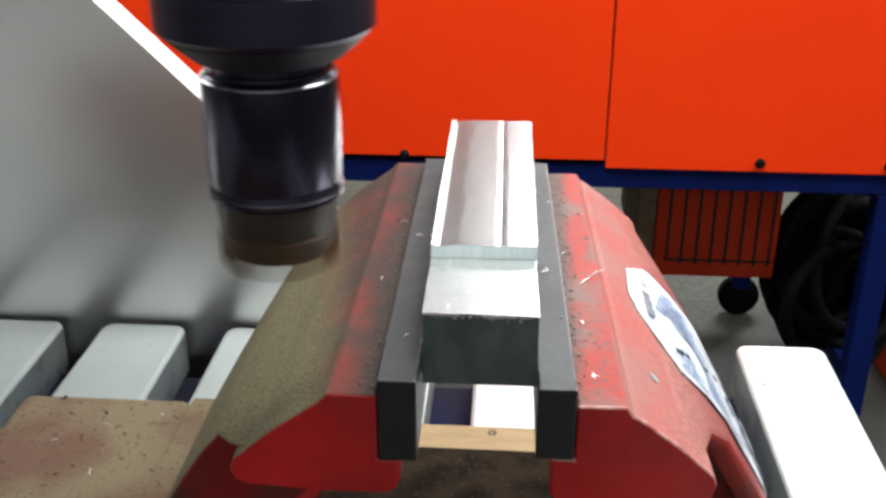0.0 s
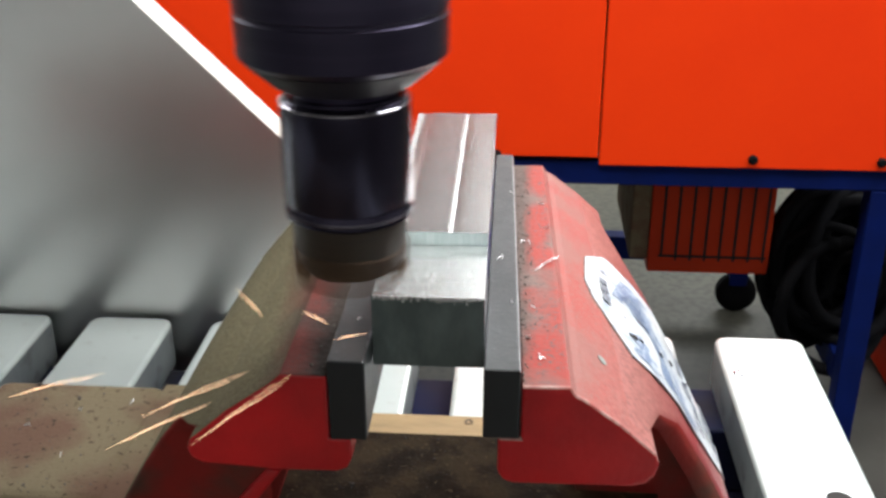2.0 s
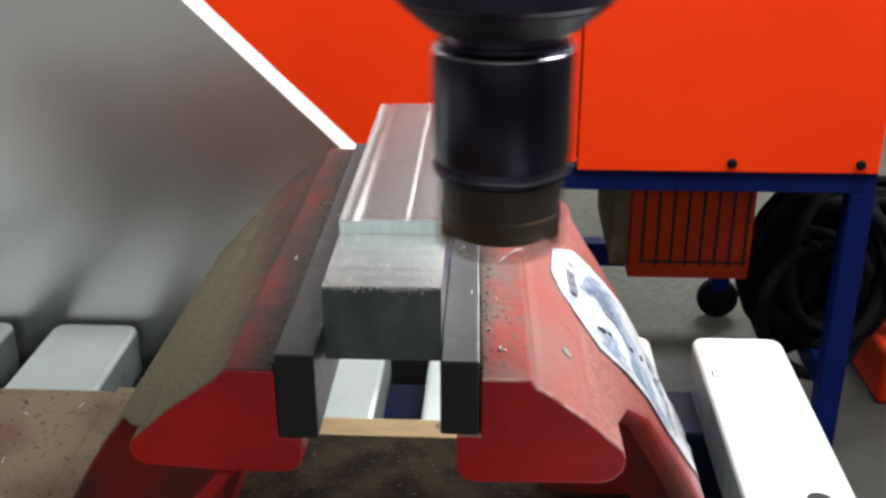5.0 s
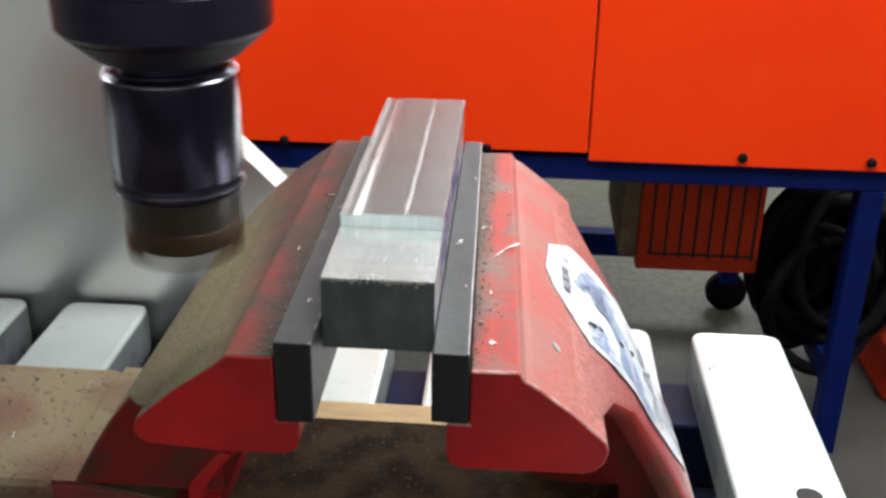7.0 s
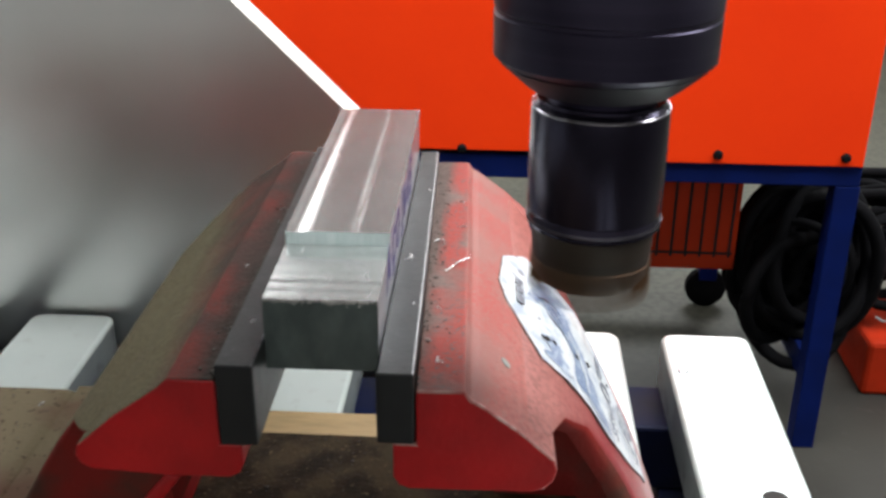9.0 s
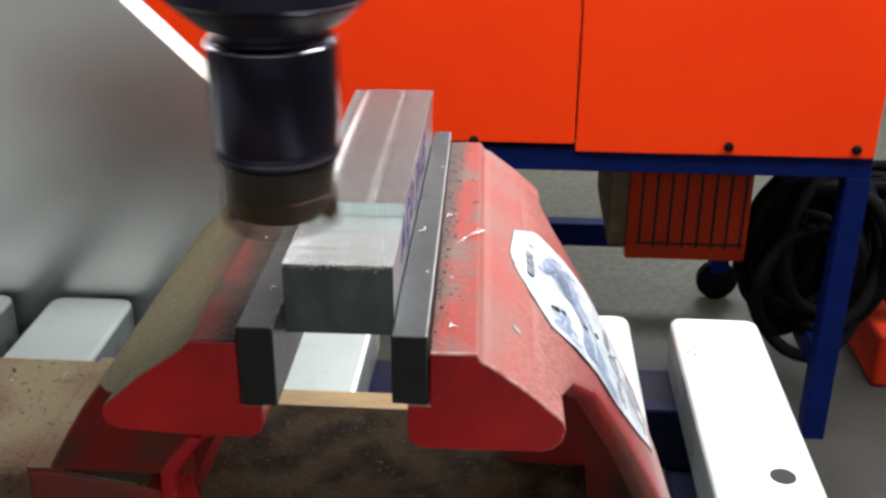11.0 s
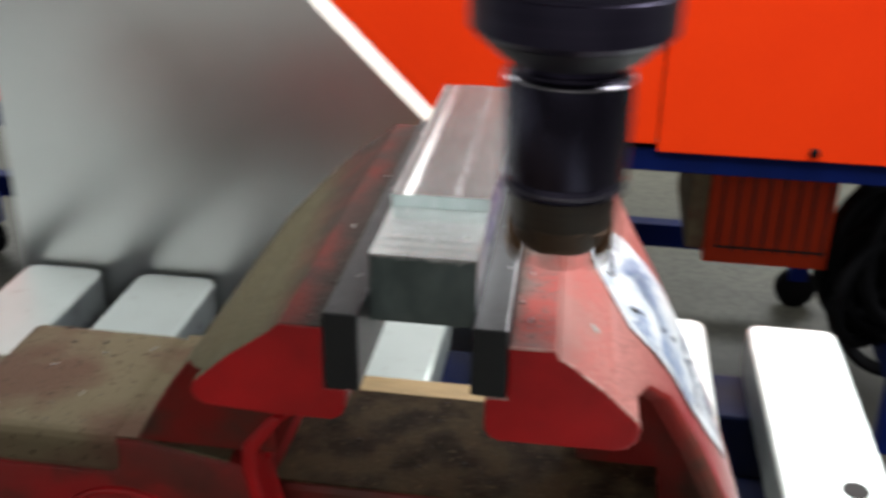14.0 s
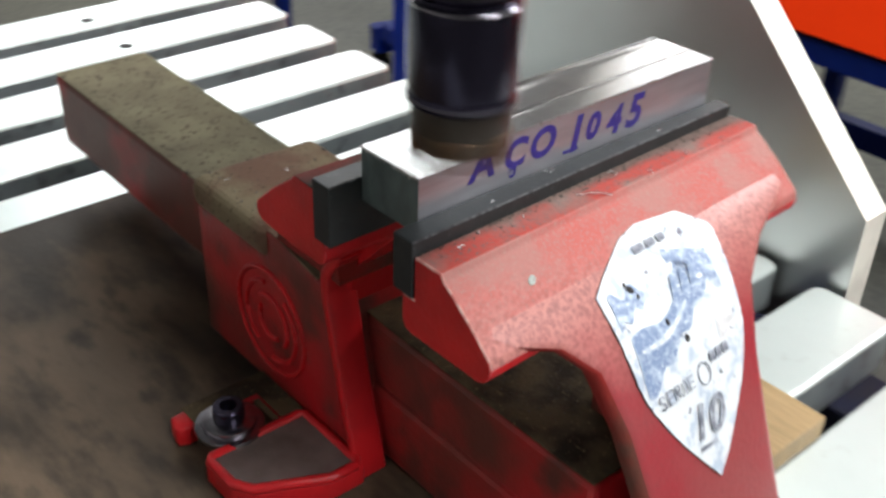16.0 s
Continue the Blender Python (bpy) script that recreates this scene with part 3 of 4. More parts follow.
def crown(x, y):
    """Shallow hollow along the left edge and a fine groove, left by the first cuts."""
    u = (x - XA) / (XB - XA)
    return ZT - 0.0006 * math.exp(-((u - 0.10) / 0.085) ** 2) - 0.0002 * math.exp(-((u - 0.66) / 0.028) ** 2)


LED_Y = [YS * k / 48 for k in range(49)]
top_g = strip(TOP_X, [YS + (YB - YS) * k / 12 for k in range(13)], crown)
led_g = strip([XA + (XB - XA) * k / 8 for k in range(9)], LED_Y, lambda x, y: ZL + 0.00006 * math.sin(y * 900) * math.exp(-((y - 0.012) / 0.012) ** 2) + 0.00002 * math.sin(y * 420 + 1), 4)


def skirt(edge, z, index):
    low = [bar.verts.new((v.co.x, v.co.y, z)) for v in edge]
    for k in range(len(edge) - 1):
        bar.faces.new((edge[k], edge[k + 1], low[k + 1], low[k])).material_index = index
    return low


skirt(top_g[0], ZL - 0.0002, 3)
skirt(top_g[-1], ZB, 0)
skirt(led_g[0], ZB, 0)
for g in (top_g, led_g):
    skirt([r[0] for r in g], ZB, 2)
    skirt([r[-1] for r in g], ZB, 2)
bar.faces.new([bar.verts.new(p) for p in ((XA, 0, ZB), (XB, 0, ZB), (XB, YB, ZB), (XA, YB, ZB))])
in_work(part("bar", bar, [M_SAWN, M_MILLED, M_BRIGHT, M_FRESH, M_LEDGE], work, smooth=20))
rnd = random.Random(3)
b = bmesh.new()
for k in range(150):
    x = XA + (XB - XA - 0.001) * rnd.random()
    h = rnd.uniform(0.0002, 0.0012) * (1 + (rnd.random() < 0.15))
    box(x, x + rnd.uniform(0.0002, 0.0009), -rnd.uniform(0.0002, 0.0006), 0.0003, ZL - h, ZL + rnd.uniform(0.00005, 0.0003), bm=b)
in_work(tagged(part("burr", b, M_CHIP, work, "torn bright burr along the cut edge"), kind="stuff"))
b = bmesh.new()
for k in range(110):
    y = YS + (YB - YS) * rnd.random()
    box(XB, XB + rnd.uniform(0.0002, 0.0007), y, y + rnd.uniform(0.0005, 0.003), ZT - rnd.uniform(0.0005, 0.0015), ZT - 0.0001, bm=b)
in_work(tagged(part("burr", b, M_CHIP, work, "torn bright burr along the cut edge"), kind="stuff"))


def text(name, words, size, m, material, parent, depth=0.00005, shear=0.0, space=1.0):
    cu = bpy.data.curves.new(name, "FONT")
    cu.offset = 0.0
    cu.body, cu.size, cu.extrude, cu.shear, cu.space_character = words, size, depth, shear, space
    cu.align_x, cu.align_y = "LEFT", "BOTTOM_BASELINE"
    cu.materials.append(material)
    ob = new(name, cu)
    ob.parent = parent
    ob.matrix_local = m
    return ob


def slope_patch(name, material, label, low, high, y0, y1, lift, steps=14):
    """A thin patch on the sticker between two edges given down the slope at each y."""
    b = bmesh.new()
    cols = []
    for i in range(steps + 1):
        y = y0 + (y1 - y0) * i / steps
        a, c = low(y), high(y)
        cols.append([b.verts.new(on_slope(a + (c - a) * k / 8, y, lift)[0]) for k in range(9)])
    for p, q in zip(cols, cols[1:]):
        for k in range(8):
            b.faces.new((p[k], p[k + 1], q[k + 1], q[k]))
    return part(name, b, material, sticker, label)


slope_patch("blue_field", M_BLUEFIELD, "faded blue sweep", lambda y: 0.058 - 0.22 * (y - 0.062) + 0.0025 * math.sin(y * 170), lambda y: 0.086 - 0.62 * (y - 0.062) + 0.002 * math.sin(y * 400), 0.0605, 0.121, 0.0014, 24)
slope_patch("blue_field", M_BLUEFIELD, "faded blue sweep", lambda y: 0.037 + 0.003 * math.sin(y * 500), lambda y: 0.051 - 0.35 * (y - 0.058) + 0.002 * math.sin(y * 700), 0.0575, 0.079, 0.0014, 12)
slope_patch("blue_field", M_BLUEFIELD, "faded blue sweep", lambda y: 0.034 + 0.9 * abs(y - 0.106), lambda y: 0.047 - 0.3 * abs(y - 0.106), 0.099, 0.113, 0.0014, 8)
slope_patch("grey_patch", M_GREYPATCH, "grey scuffed patch", lambda y: 0.058 + 0.002 * math.sin(y * 600), lambda y: 0.080 - 0.5 * (y - 0.116), 0.116, 0.1285, 0.0014, 6)
slope_patch("white_arc", M_STICKER, "pale arc across the blue", lambda y: 0.0630 - 0.30 * (y - 0.064) + 0.004 * math.sin((y - 0.064) * 80), lambda y: 0.0645 - 0.30 * (y - 0.064) + 0.0055 * math.sin((y - 0.064) * 80), 0.064, 0.101, 0.0017, 16)
slope_patch("blue_field", M_BLUEFIELD, "faded blue sweep", lambda y: 0.027 + 0.35 * (y - 0.099), lambda y: 0.033 + 0.8 * (y - 0.099) + 0.002 * math.sin(y * 900), 0.100, 0.127, 0.0014, 14)
for k, y in enumerate((0.0935, 0.1005, 0.1075)):
    ob = part("mark_stroke", slab([(0, 0), (0.0052, 0.001), (0.0046, 0.011), (0.0032, 0.0112)], 0, 0.0002, 0.00005), M_BLUEFIELD, sticker, "blue wedge of a faded mark")
    ob.matrix_local = slope_matrix(0.0505 - 0.001 * k, y, 0.0016)
ring = part("print_ring", tube([(0.0042 * math.cos(a * math.pi / 10), 0.0054 * math.sin(a * math.pi / 10), 0.0001) for a in range(20)], 0.0004, 5, True), M_PRINT, sticker)
ring.matrix_local = slope_matrix(0.0885, 0.0985, 0.0016)
text("print", "SERIE", 0.0098, slope_matrix(0.0930, 0.0650, 0.0021, 0.08), M_PRINT, sticker, 0.0001, space=1.12)
text("print", "10", 0.0235, slope_matrix(0.1160, 0.0805, 0.0021), M_PRINT, sticker, 0.0001, 0.25).data.offset = 0.0003
for y0, y1, s_, tall in ((0.085, 0.092, 0.0245, 0.004), (0.094, 0.1, 0.0245, 0.004), (0.102, 0.107, 0.0245, 0.004), (0.1045, 0.1085, 0.0855, 0.0048), (0.1095, 0.1132, 0.0852, 0.0048), (0.1142, 0.1185, 0.0850, 0.0046), (0.084, 0.096, 0.1215, 0.002)):
    bb = box(0, y1 - y0, 0, tall, 0, 0.0002)
    ob = part("print_bar", bb, M_PRINT, sticker)
    ob.matrix_local = slope_matrix(s_, y0, 0.0019)
for y_, s_, r_ in ((0.072, 0.037, 0.0026), (0.0745, 0.0415, 0.0015), (0.070, 0.034, 0.0012), (0.094, 0.069, 0.0022), (0.085, 0.058, 0.0018), (0.110, 0.0925, 0.0011)):
    ob = part("speck", turned([(r_, 0), (r_ * 0.8, 0.0004), (0.00005, 0.0006)], 7), M_SLOT, sticker, "dark speck of swarf stuck to it")
    ob.matrix_local = slope_matrix(s_, y_, 0.0016, r_ * 900) @ Matrix.Diagonal((1, 0.6, 1, 1))

# ---- gantry: side plate and spindle move together ----
SPY = 0.002
gantry = tagged(empty("gantry", (0, 0.01, 0.6)), "moving gantry with an aluminium side plate and black milling spindle", "gantry")


def in_gantry(ob):
    ob.location = (0, -0.01, -0.6)
    return ob


plate = prism([(-0.483, -0.06), (-0.0335, -0.06), (-0.0335, 0.0645), (-0.309, 0.340), (-0.309, 0.75), (-0.483, 0.75)], 0.45, 0.48)
for fc in plate.faces:
    fc.material_index = 0 if abs(fc.normal.y) > 0.5 else 1
in_gantry(part("side_plate", plate, [M_PLATE, M_EDGE], gantry))
in_gantry(part("beam", box(-0.45, -0.32, -0.1, 0.449, 0.62, 0.74, 0.004), M_PLATE, gantry))
# unseen plate, added only to keep overhead light off the slats
in_gantry(part("shade_plate", box(-0.475, -0.040, -0.06, 0.4495, 0.56, 0.61, 0.005), M_BLACK, gantry, "dark unseen plate added to shade the slats below"))
in_gantry(part("spindle_mount", box(-0.319, 0.05, -0.05, 0.07, 0.612, 0.73, 0.004), M_BLACK, gantry))
sp = [(0.0312, 0.3373), (0.0335, 0.3395), (0.0337, 0.352), (0.0333, 0.3525), (0.0333, 0.3535), (0.0337, 0.354), (0.0337, 0.372), (0.033, 0.374), (0.036, 0.376), (0.036, 0.64)]
spindle = in_gantry(part("spindle", turned(sp, 64, (0, SPY)), M_BLACK, gantry, smooth=35))
part("nose", turned([(0.0225, 0.3296), (0.0235, 0.3303), (0.0315, 0.3373)], 64, (0, SPY)), M_NOSE, spindle, "dark cone under the spindle", smooth=35)
cutter = empty("face_mill", (0, SPY - 0.01, 0.3 - 0.6))
cutter.parent = gantry


def in_cutter(name, bm, material, label="", smooth=35):
    return part(name, bm, material, cutter, label, smooth)


in_cutter("nut", turned([(0.0198, 0.0265), (0.0198, 0.0255), (0.0214, 0.0238), (0.0214, -0.0085), (0.0209, -0.0095), (0.0209, -0.0105), (0.0214, -0.0115), (0.0214, -0.0145), (0.0194, -0.0155)][::-1], 64), M_NUT)
in_cutter("collar", turned([(0.0170, 0.0255), (0.0170, 0.0303), (0.0230, 0.0312)], 48), M_BLACK)
in_cutter("edge_ring", turned([(0.0215, -0.0132), (0.0217, -0.0126), (0.0215, -0.0120)], 64), M_RUBBED, "thin polished ring")
in_cutter("top_ring", turned([(0.0212, 0.0243), (0.0215, 0.0239), (0.0215, 0.0234)], 64), M_RING, "thin polished ring")
mill = turned([(0.0165, -0.0345), (0.0188, -0.031), (0.0197, -0.0156)], 48)
in_cutter("mill_body", mill, M_MILL)
for k in range(6):
    a = k * math.pi / 3
    b = box(-0.003, 0.003, 0.0150, 0.0198, -0.0390, -0.026, 0.0005, 1)
    bmesh.ops.rotate(b, verts=b.verts[:], cent=(0, 0, 0), matrix=Matrix.Rotation(a, 3, "Z"))
    in_cutter("insert", b, M_INSERT)

# ---- marker writing on the bar ----
face = Matrix(((0, 0, 1, 0.0399), (1, 0, 0, 0), (0, 1, 0, 0), (0, 0, 0, 1)))
for words, y, z, size in (("A", 0.029, 0.2420, 0.021), ("Ç", 0.049, 0.2415, 0.019), ("O", 0.065, 0.2415, 0.020), ("1", 0.089, 0.2375, 0.025), ("0", 0.103, 0.2405, 0.018), ("4", 0.118, 0.2385, 0.020), ("5", 0.132, 0.2385, 0.023)):
    text("writing", words, size, Matrix.Translation((0, 0, -0.226)) @ Matrix.Translation((0, y, z)) @ face, M_INK, work, shear=0.2).data.offset = 0.0008

cedilla = part("writing", join(box(0.03985, 0.04, 0.0560, 0.0574, 0.2368, 0.2408), box(0.03985, 0.04, 0.0536, 0.0562, 0.2362, 0.2376)), M_INK, work)
in_work(cedilla)
foot_stroke = part("writing", box(0.03985, 0.04, 0.0885, 0.0985, 0.2372, 0.2389), M_INK, work)
in_work(foot_stroke)

# ---- orange machine behind ----
BX0, BX1, BY = -2.3, 0.672, 1.34
cab = tagged(empty("orange_cabinet", (0, BY, FLOOR)), "long orange sheet-metal machine cabinet on a blue steel frame", "machine cabinet")


def in_cab(ob):
    ob.location = (0, -BY, -FLOOR)
    return ob


def wheel(x, y, z, r, wide):
    """A solid wheel that rolls along x."""
    b = turned([(r * 0.35, -wide * 0.5), (r * 0.8, -wide * 0.46), (r, -wide * 0.28), (r, wide * 0.28), (r * 0.8, wide * 0.46), (r * 0.35, wide * 0.5)], 24)
    bmesh.ops.rotate(b, verts=b.verts[:], cent=(0, 0, 0), matrix=Matrix.Rotation(radians(90), 3, "X"))
    bmesh.ops.translate(b, verts=b.verts[:], vec=(x, y, z))
    return b


seams = [BX0, -1.55, -0.66, 0.185, BX1]
for a, c in zip(seams, seams[1:]):
    low = -0.164 if c < 0.2 else -0.177
    in_cab(part("panel", box(a + 0.0015, c - 0.0015, BY, BY + 0.01, low, 0.55, 0.0015, 1), M_ORANGE, cab))
in_cab(part("inner_body", box(BX0 + 0.02, BX1 - 0.02, BY + 0.0105, BY + 0.6, -0.16, 0.54), M_SLOT, cab))
in_cab(part("frame_beam", box(BX0, BX1, BY + 0.005, BY + 0.045, -0.213, -0.1725, 0.002), M_BLUE, cab))
in_cab(part("frame_beam", box(BX0, BX1, BY + 0.55, BY + 0.59, -0.213, -0.1725, 0.002), M_BLUE, cab))
for x in (0.634, -0.80, -2.26):
    in_cab(part("frame_leg", box(x, x + 0.04, BY + 0.005, BY + 0.045, FLOOR, -0.2135, 0.002), M_BLUE, cab))
in_cab(part("frame_leg", box(-1.69, -1.632, BY + 0.005, BY + 0.11, FLOOR, -0.2135, 0.003), M_BLUE_BRIGHT, cab))
for x in (0.545, -0.80, -1.49, -2.26):
    in_cab(part("frame_leg", box(x, x + 0.04, BY + 0.55, BY + 0.59, -0.66, -0.2135, 0.002), M_BLUE, cab))
    in_cab(part("caster", wheel(x + 0.02, BY + 0.57, FLOOR + 0.047, 0.046, 0.034), M_DARK, cab, smooth=50))
in_cab(part("lower_rail", box(-2.22, 0.545, BY + 0.55, BY + 0.59, -0.60, -0.545, 0.002), M_BLUE, cab))
in_cab(part("lower_rail", box(0.636, 0.672, BY + 0.05, BY + 0.55, -0.60, -0.55, 0.002), M_BLUE, cab))
for k, x in enumerate((-0.32, -0.145, 0.018, 0.435, 0.64)):
    b = turned([(0.008, 0), (0.008, 0.004), (0.005, 0.007)], 10)
    bmesh.ops.rotate(b, verts=b.verts[:], cent=(0, 0, 0), matrix=Matrix.Rotation(radians(90), 3, "X"))
    bmesh.ops.translate(b, verts=b.verts[:], vec=(x, BY - 0.0005, -0.161))
    in_cab(part("screw", b, M_DARK, cab))


# vented orange box hung below the frame
vent = tagged(empty("vented_box", (0.40, 1.45, -0.2135)), "orange sheet-metal box with dark vertical vent slots", "vent box")


def in_vent(ob):
    ob.location = (-0.40, -1.45, 0.2135)
    return ob


in_vent(part("case", box(0.295, 0.512, 1.455, 1.75, -0.423, -0.2145, 0.003), M_VENT, vent))
in_vent(part("side_panel", box(0.262, 0.2945, 1.46, 1.75, -0.40, -0.2145, 0.003), M_DUST, vent))
for k in range(8):
    x = 0.316 + k * 0.026
    in_vent(part("vent_slot", box(x, x + 0.0045, 1.4535, 1.4548, -0.398 if k else -0.392, -0.2145), M_SLOT, vent))
in_vent(part("vent_slot", box(0.313, 0.506, 1.4532, 1.4547, -0.392, -0.388), M_SLOT, vent))

# coil of black hoses by the frame leg
coil = tagged(empty("hose_coil", (0.625, 1.49, -0.43)), "hanging coil of thick black hoses and cables", "hose coil")
rnd = random.Random(11)
for k in range(40):
    r = rnd.uniform(0.030, 0.145)
    cx, cy, cz, tilt = rnd.uniform(-0.03, 0.04), rnd.uniform(-0.04, 0.06), rnd.uniform(-0.03, 0.05), rnd.uniform(-0.6, 0.6)
    pts = [(cx + 0.75 * r * math.cos(a * math.pi / 18), cy + tilt * r * math.sin(a * math.pi / 18 + k), cz + 1.1 * r * math.sin(a * math.pi / 18)) for a in range(36)]
    part("hose", tube(pts, rnd.choice((0.009, 0.011, 0.013)), 8, True), M_DARK, coil, smooth=60)
for k, (x0, r) in enumerate(((0.17, 0.055),)):
    pts = [(x0 + r * math.cos(a * math.pi / 14), -0.06 + 0.01 * math.sin(a), -0.02 * k + 1.3 * r * math.sin(a * math.pi / 14)) for a in range(-9, 10)]
    part("cable", tube(pts, 0.002, 6), M_CABLE_GREY, coil, smooth=60)
# extra black loops, added to darken the space right of the coil
for k in range(14):
    r, drop = rnd.uniform(0.06, 0.17), rnd.uniform(-0.09, 0.02)
    pts = [(0.20 + 0.012 * (k % 3) + r * math.cos(a * math.pi / 14), 0.10 + 0.02 * k + 0.03 * math.sin(a * math.pi / 7 + k), drop + (0.55 + 0.04 * (k % 5)) * r * math.sin(a * math.pi / 14)) for a in range(28)]
    part("hose", tube(pts, 0.011, 8, True), M_DARK, coil, smooth=60)
tagged(mesh_ob("tool_case", box(0.815, 1.15, 1.535, 1.78, FLOOR, FLOOR + 0.12, 0.010), M_CASE), "orange tool case standing on the floor", "tool case")

# blue trolley with a white carton
trolley = tagged(empty("trolley", (-1.61, 1.63, FLOOR)), "blue steel trolley frame with a shelf", "trolley")


def in_trolley(ob):
    ob.rotation_euler = (0, 0, radians(-12))
    return ob


for x in (-0.24, 0.20):
    for y in (-0.22, 0.26):
        h = 0.154
        in_trolley(part("post", box(x - 0.025, x + 0.025, y - 0.025, y + 0.025, 0.08, h, 0.003), M_BLUE_BRIGHT, trolley))
        in_trolley(part("caster", tube([(x + 0.03 * math.cos(a * math.pi / 10), y, 0.045 + 0.03 * math.sin(a * math.pi / 10)) for a in range(20)], 0.015, 8, True), M_DARK, trolley))
    in_trolley(part("side_rail", box(x - 0.022, x + 0.022, -0.19, 0.23, 0.085, 0.135, 0.003), M_BLUE_BRIGHT, trolley))
in_trolley(part("cross_rail", box(-0.21, 0.175, -0.24, -0.20, 0.13, 0.175, 0.003), M_BLUE_BRIGHT, trolley))
in_trolley(part("shelf", box(-0.2, 0.17, -0.19, 0.25, 0.155, 0.178, 0.003), M_BLUE_BRIGHT, trolley))
carton = tagged(empty("carton", (-1.613, 1.632, FLOOR + 0.1785)), "white printed carton standing on the trolley shelf", "carton")
carton.rotation_euler = (0, 0, radians(-12))
part("box_body", box(-0.055, 0.07, -0.13, 0.22, 0, 0.40, 0.004), M_WHITE, carton)
part("lid", box(-0.059, 0.074, -0.134, 0.224, 0.401, 0.44, 0.004), M_WHITE, carton)
part("print_patch", box(0.0705, 0.0715, -0.02, 0.12, 0.16, 0.26), M_PRINT, carton, "grey printed patch")
part("print_patch", box(-0.04, 0.04, -0.1315, -0.1305, 0.18, 0.24), M_PRINT, carton, "grey printed patch")

# pale bucket on the floor
bucket = tagged(mesh_ob("bucket", turned([(0.056, 0), (0.066, 0.12), (0.069, 0.123), (0.069, 0.13), (0.063, 0.13), (0.054, 0.015)], 32), M_PLASTER, smooth=40), "pale plastic bucket on the concrete floor", "bucket")
bucket.location = (-0.25, 1.88, FLOOR)


# ---- swarf ----
def chip(places, label, radius=0.00045):
    """A curled sliver of swarf through the given places."""
    base = Vector(places[0])
    ob = mesh_ob("metal_chip", tube([Vector(p) - base for p in places], radius, 5), M_CHIP, smooth=60)
    ob.location = base
    return tagged(ob, label, "metal chip", "chips lying on the vise")


chip([(0.0585, 0.079, 0.2276), (0.061, 0.082, 0.2282), (0.0635, 0.084, 0.2295), (0.066, 0.089, 0.2285), (0.0685, 0.0925, 0.2276)], "long curled bright steel chip on the jaw", 0.00028)
rnd = random.Random(5)
for x, y, z in ((0.053, 0.109, 0.2275), (0.056, 0.1085, 0.2275), (0.0595, 0.008, 0.2275), (0.0605, 0.006, 0.2275), (0.062, 0.154, 0.2275), (0.0575, 0.046, 0.2275), (0.0555, 0.021, 0.2275),
                (0.064, 0.125, 0.2275), (0.0435, 0.0735, 0.235), (0.0445, 0.0765, 0.235), (0.049, 0.035, 0.235), (0.047, 0.15, 0.235), (-0.006, 0.012, 0.238), (-0.009, 0.10, 0.238),
                (-0.022, 0.07, 0.2315), (-0.019, 0.13, 0.2315), (-0.145, 0.045, 0.1485), (-0.169, 0.066, 0.1485), (-0.128, 0.088, 0.1485), (-0.18, 0.03, 0.1485), (-0.15, 0.08, 0.1485)):
    a, l = rnd.uniform(0, 6.3), rnd.uniform(0.0008, 0.0018)
    chip([(x - l * math.cos(a), y - l * math.sin(a), z), (x, y + 0.0004, z + 0.0005), (x + l * math.cos(a), y + l * math.sin(a), z)],
         "small dark curled steel chip in the dust" if x < -0.1 else "small curled bright steel chip", 0.00028)
b = bmesh.new()
rnd = random.Random(8)
for k in range(420):
    zone = rnd.random()
    if zone < 0.22:
        x, y, z = rnd.uniform(-0.198, -0.122), rnd.uniform(0.017, 0.104), 0.1482
    elif zone < 0.9:
        x, y, z = rnd.uniform(-0.06, 0.08), rnd.uniform(0.046, 0.12), 0.1138
    else:
        x, y, z = rnd.uniform(0.0545, 0.069), rnd.uniform(-0.01, 0.2), 0.2272
    d = rnd.uniform(0.0001, 0.0003) * (1 + 1.6 * (rnd.random() < 0.07))
    box(x - d, x + d, y - d * rnd.uniform(0.6, 2), y + d, z - 0.0001, z + d, bm=b)
for k in range(110):
    if rnd.random() < 0.6:
        x, y, z = 0.0545 - 0.0045 * rnd.random() ** 2 + 0.004 * rnd.random() ** 4, rnd.uniform(-0.01, 0.2), 0.2272
        x = max(x, 0.0540 + lean(y))
    else:
        x, y, z = -0.0142 - 0.008 * rnd.random() ** 2, rnd.uniform(-0.012, 0.195), 0.2312
    d, w = rnd.uniform(0.0002, 0.0007), rnd.uniform(0.00015, 0.0004)
    box(x - w, x + w, y - d, y + d, z - 0.0001, z + 0.0004, bm=b)
tagged(mesh_ob("swarf", b, M_FILINGS), "fine dark swarf and filings scattered over the vise", "swarf", kind="stuff")

# sparks: each flies from the cut at its moment and falls to the floor
M_SPARK = mat("glowing_spark", (0.9, 0.5, 0.25), 0.5)
sb = M_SPARK.node_tree.nodes["Principled BSDF"]
sb.inputs["Emission Color"].default_value, sb.inputs["Emission Strength"].default_value = (1.0, 0.6, 0.36, 1), 6.0
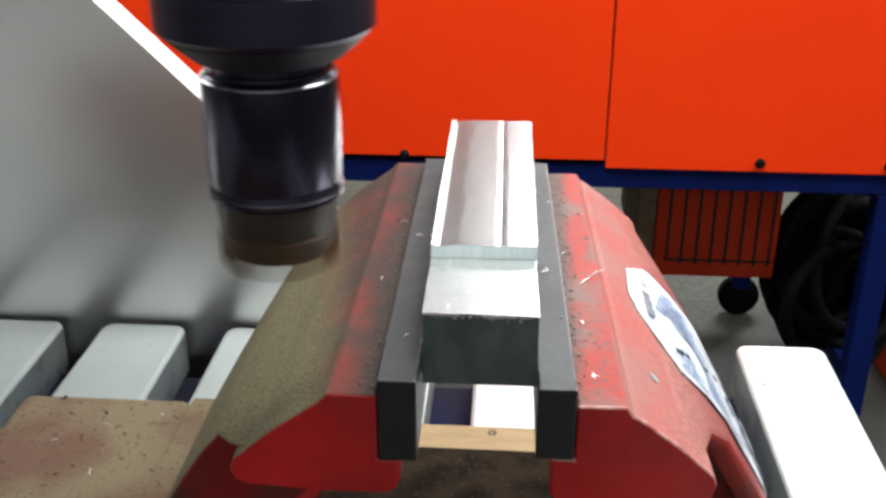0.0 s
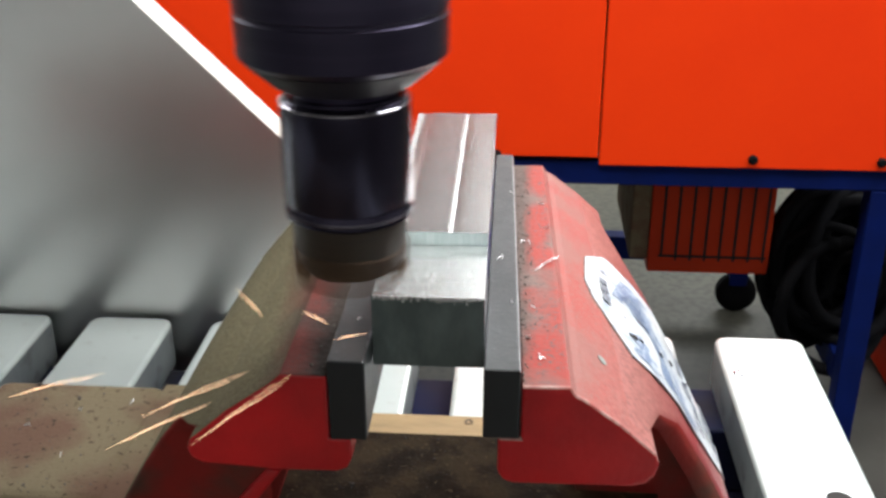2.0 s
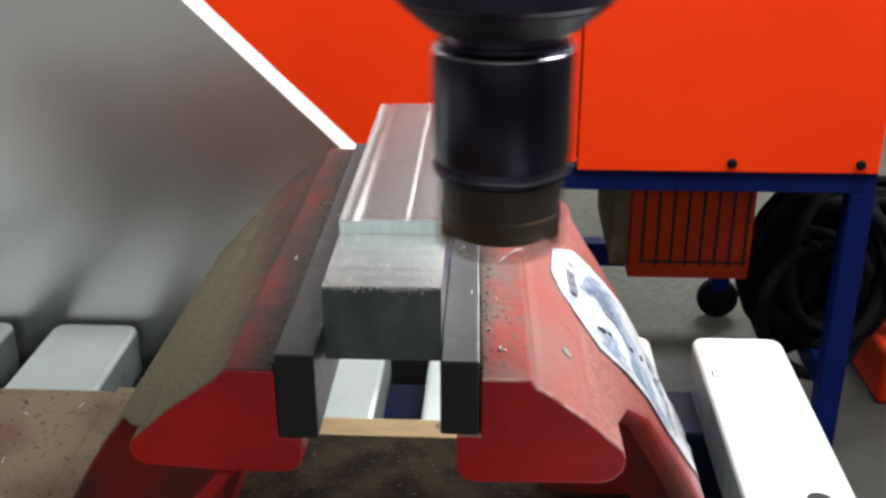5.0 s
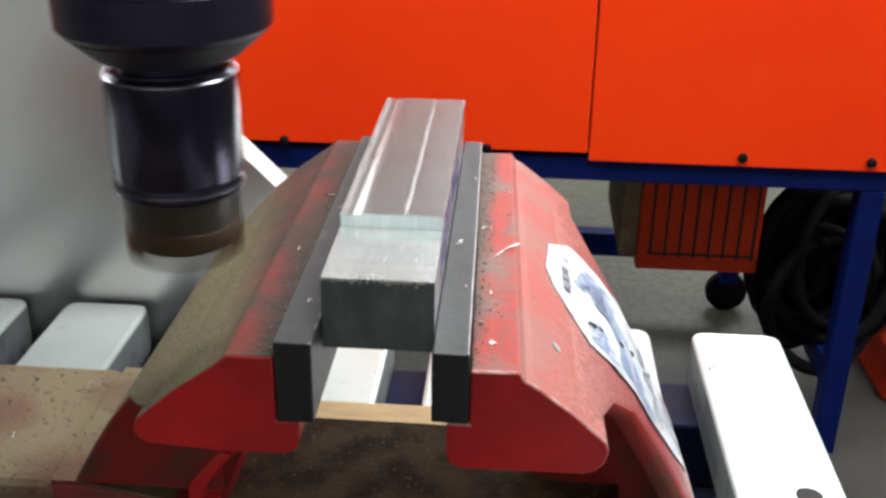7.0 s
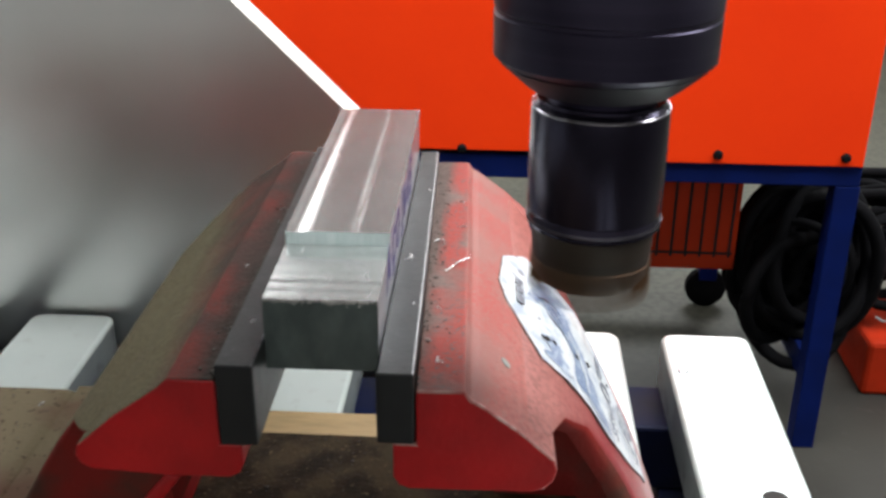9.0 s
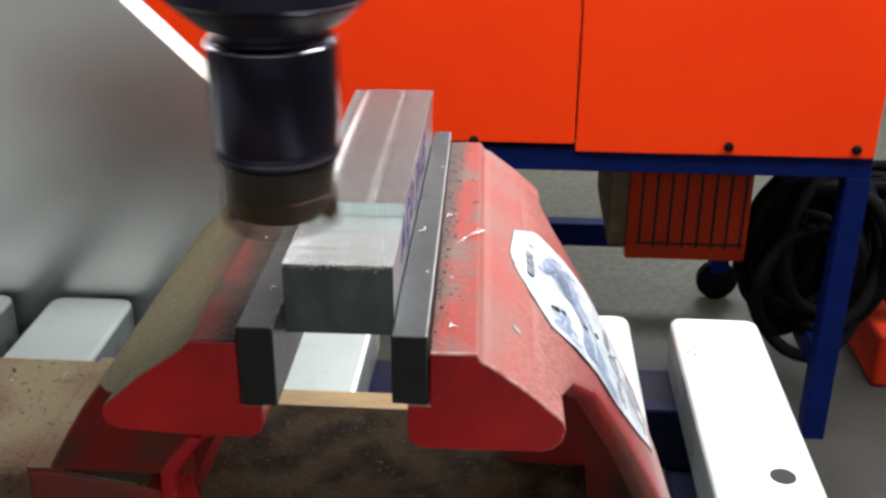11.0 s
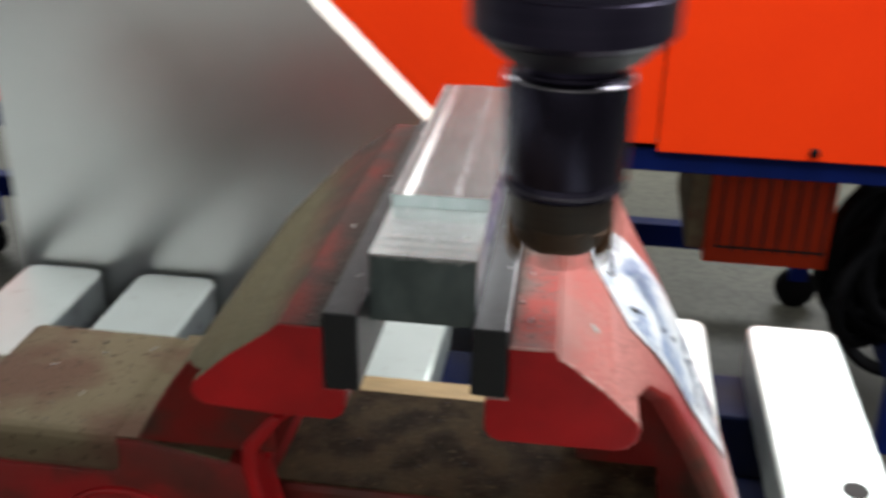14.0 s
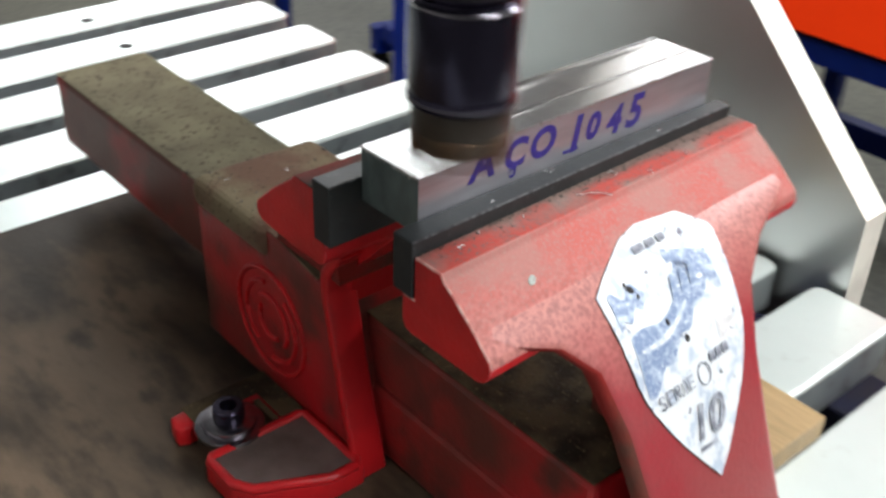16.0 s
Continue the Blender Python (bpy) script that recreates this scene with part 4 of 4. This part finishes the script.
SPARKS = [(2.0, (-0.123, -0.03, 0.226), (-0.082, -0.03, 0.238)), (2.0, (-0.077, -0.03, 0.22), (-0.035, -0.03, 0.24)), (2.0, (-0.091, -0.03, 0.206), (-0.047, -0.03, 0.229)),
          (2.0, (-0.061, -0.03, 0.209), (-0.02, -0.03, 0.24)), (2.0, (-0.048, 0, 0.255), (-0.037, 0, 0.244)), (2.0, (-0.025, 0, 0.247), (-0.014, 0, 0.242)), (2.0, (-0.013, -0.005, 0.2385), (0, -0.005, 0.242)),
          (7.5, (-0.029, -0.02, 0.287), (0.004, -0.02, 0.26)), (7.5, (-0.005, -0.002, 0.262), (-0.001, -0.002, 0.253)), (8.0, (0.116, 0.1, 0.233), (0.104, 0.1, 0.227)),
          (13.0, (-0.035, -0.02, 0.231), (-0.012, -0.02, 0.244)), (13.5, (0.132, 0.1, 0.253), (0.086, 0.1, 0.245)), (13.5, (0.115, 0.1, 0.242), (0.093, 0.1, 0.235)), (13.5, (0.068, 0.05, 0.251), (0.059, 0.05, 0.248))]
sparks = []
for t, head, tail in SPARKS:
    h, q = Vector(head), Vector(tail)
    n_ = (h - q).length * 0.62
    pts = [(n_ * (u - 0.5), 0.01 * n_ * math.sin(9 * u), -0.08 * n_ * (u - 0.5) ** 2) for u in (0, 0.2, 0.4, 0.6, 0.8, 1)]
    ob = mesh_ob("spark", tube(pts, 0.00008, 5), M_SPARK)
    tagged(ob, "thin glowing orange spark flying off the cutter", "spark", "sparks from the cut")
    sparks.append((ob, t, h, q))


def motions():
    gx = [(0, -0.0465), (0.5, -0.0648), (1, -0.0645), (1.5, -0.0465), (2, -0.0062), (2.5, 0.0340), (3, 0.0740), (3.5, 0.1098), (3.75, 0.1145), (4, 0.1125), (4.2, 0.1075),
          (4.7, 0.085), (5.2, 0.037), (5.7, -0.020), (6.1, -0.055), (6.3, -0.0630), (6.5, -0.0632), (7, -0.0460), (7.5, -0.0069), (8, 0.0332), (8.5, 0.0740), (9, 0.1098),
          (9.25, 0.1155), (9.5, 0.1145), (9.8, 0.109), (10.2, 0.087), (10.7, 0.037), (11.2, -0.02), (11.6, -0.052), (12, -0.067), (12.3, -0.0620), (12.5, -0.0490),
          (12.8, -0.0235), (13.2, 0.0080), (13.5, 0.0300), (13.9, 0.0560), (14.0, 0.0680), (14.3, 0.0925), (14.5, 0.1060), (14.9, 0.1185), (15.2, 0.1225), (15.5, 0.1150), (15.8, 0.0915), (16, 0.0625)]
    # the spindle lifts off the cut for every return
    lift = [(0, 0.0105), (0.55, 0.0095), (1, 0.0035), (1.25, 0), (3.7, 0), (4, 0.0038), (4.2, 0.0070), (4.5, 0.009), (6.1, 0.010), (6.5, 0.003), (6.7, 0), (9.22, 0), (9.5, 0.0040), (9.65, 0.0062), (10.2, 0.0075), (11.8, 0.010), (12.3, 0.002), (12.5, 0), (14.5, 0), (14.95, 0.0085), (15.45, 0.0092), (16, 0.0135)]
    walk(gantry, [(t, pose(x, 0.01, 0.6)) for t, x in gx])
    for k, (ob, t, h, q) in enumerate(sparks):
        way = h - q
        mid, step = (h + q) / 2, way * 0.45
        turn = way.to_track_quat("X", "Z")
        side = Vector((0, 1 if turn @ Vector((1, 0, 0)) @ Vector((0, 1, 0)) >= 0 else -1, 0)).to_track_quat("X", "Z")
        inside = Matrix.Translation((0.02, 0.10 + 0.003 * k, 0.240)) @ side.to_matrix().to_4x4()
        fly = turn.to_matrix().to_4x4()
        fall = Vector((mid.x + (way.x > 0) * 0.5 - (way.x < 0) * 0.45, -0.25 - 0.01 * k, FLOOR + 0.003))
        walk(ob, [(0, inside), (t - 0.1, inside), (t - 1 / 30, Matrix.Translation(mid - step) @ fly), (t, Matrix.Translation(mid) @ fly), (t + 1 / 30, Matrix.Translation(mid + step) @ fly),
                  (t + 0.1, Matrix.Translation(mid + step * 3 + Vector((0, -0.1, -0.03))) @ fly), (t + 0.5, Matrix.Translation(fall) @ fly), (16, Matrix.Translation(fall) @ fly)])
    walk(spindle, [(t, pose(0, -0.01, -0.6 + z)) for t, z in lift])
    up = lambda t: float(np.interp(t, [p for p, _ in lift], [q for _, q in lift]))
    walk(cutter, [(k / 30, pose(0, SPY - 0.01, -0.3 + up(k / 30), 0, 0, -80 * k)) for k in range(481)])


motions()
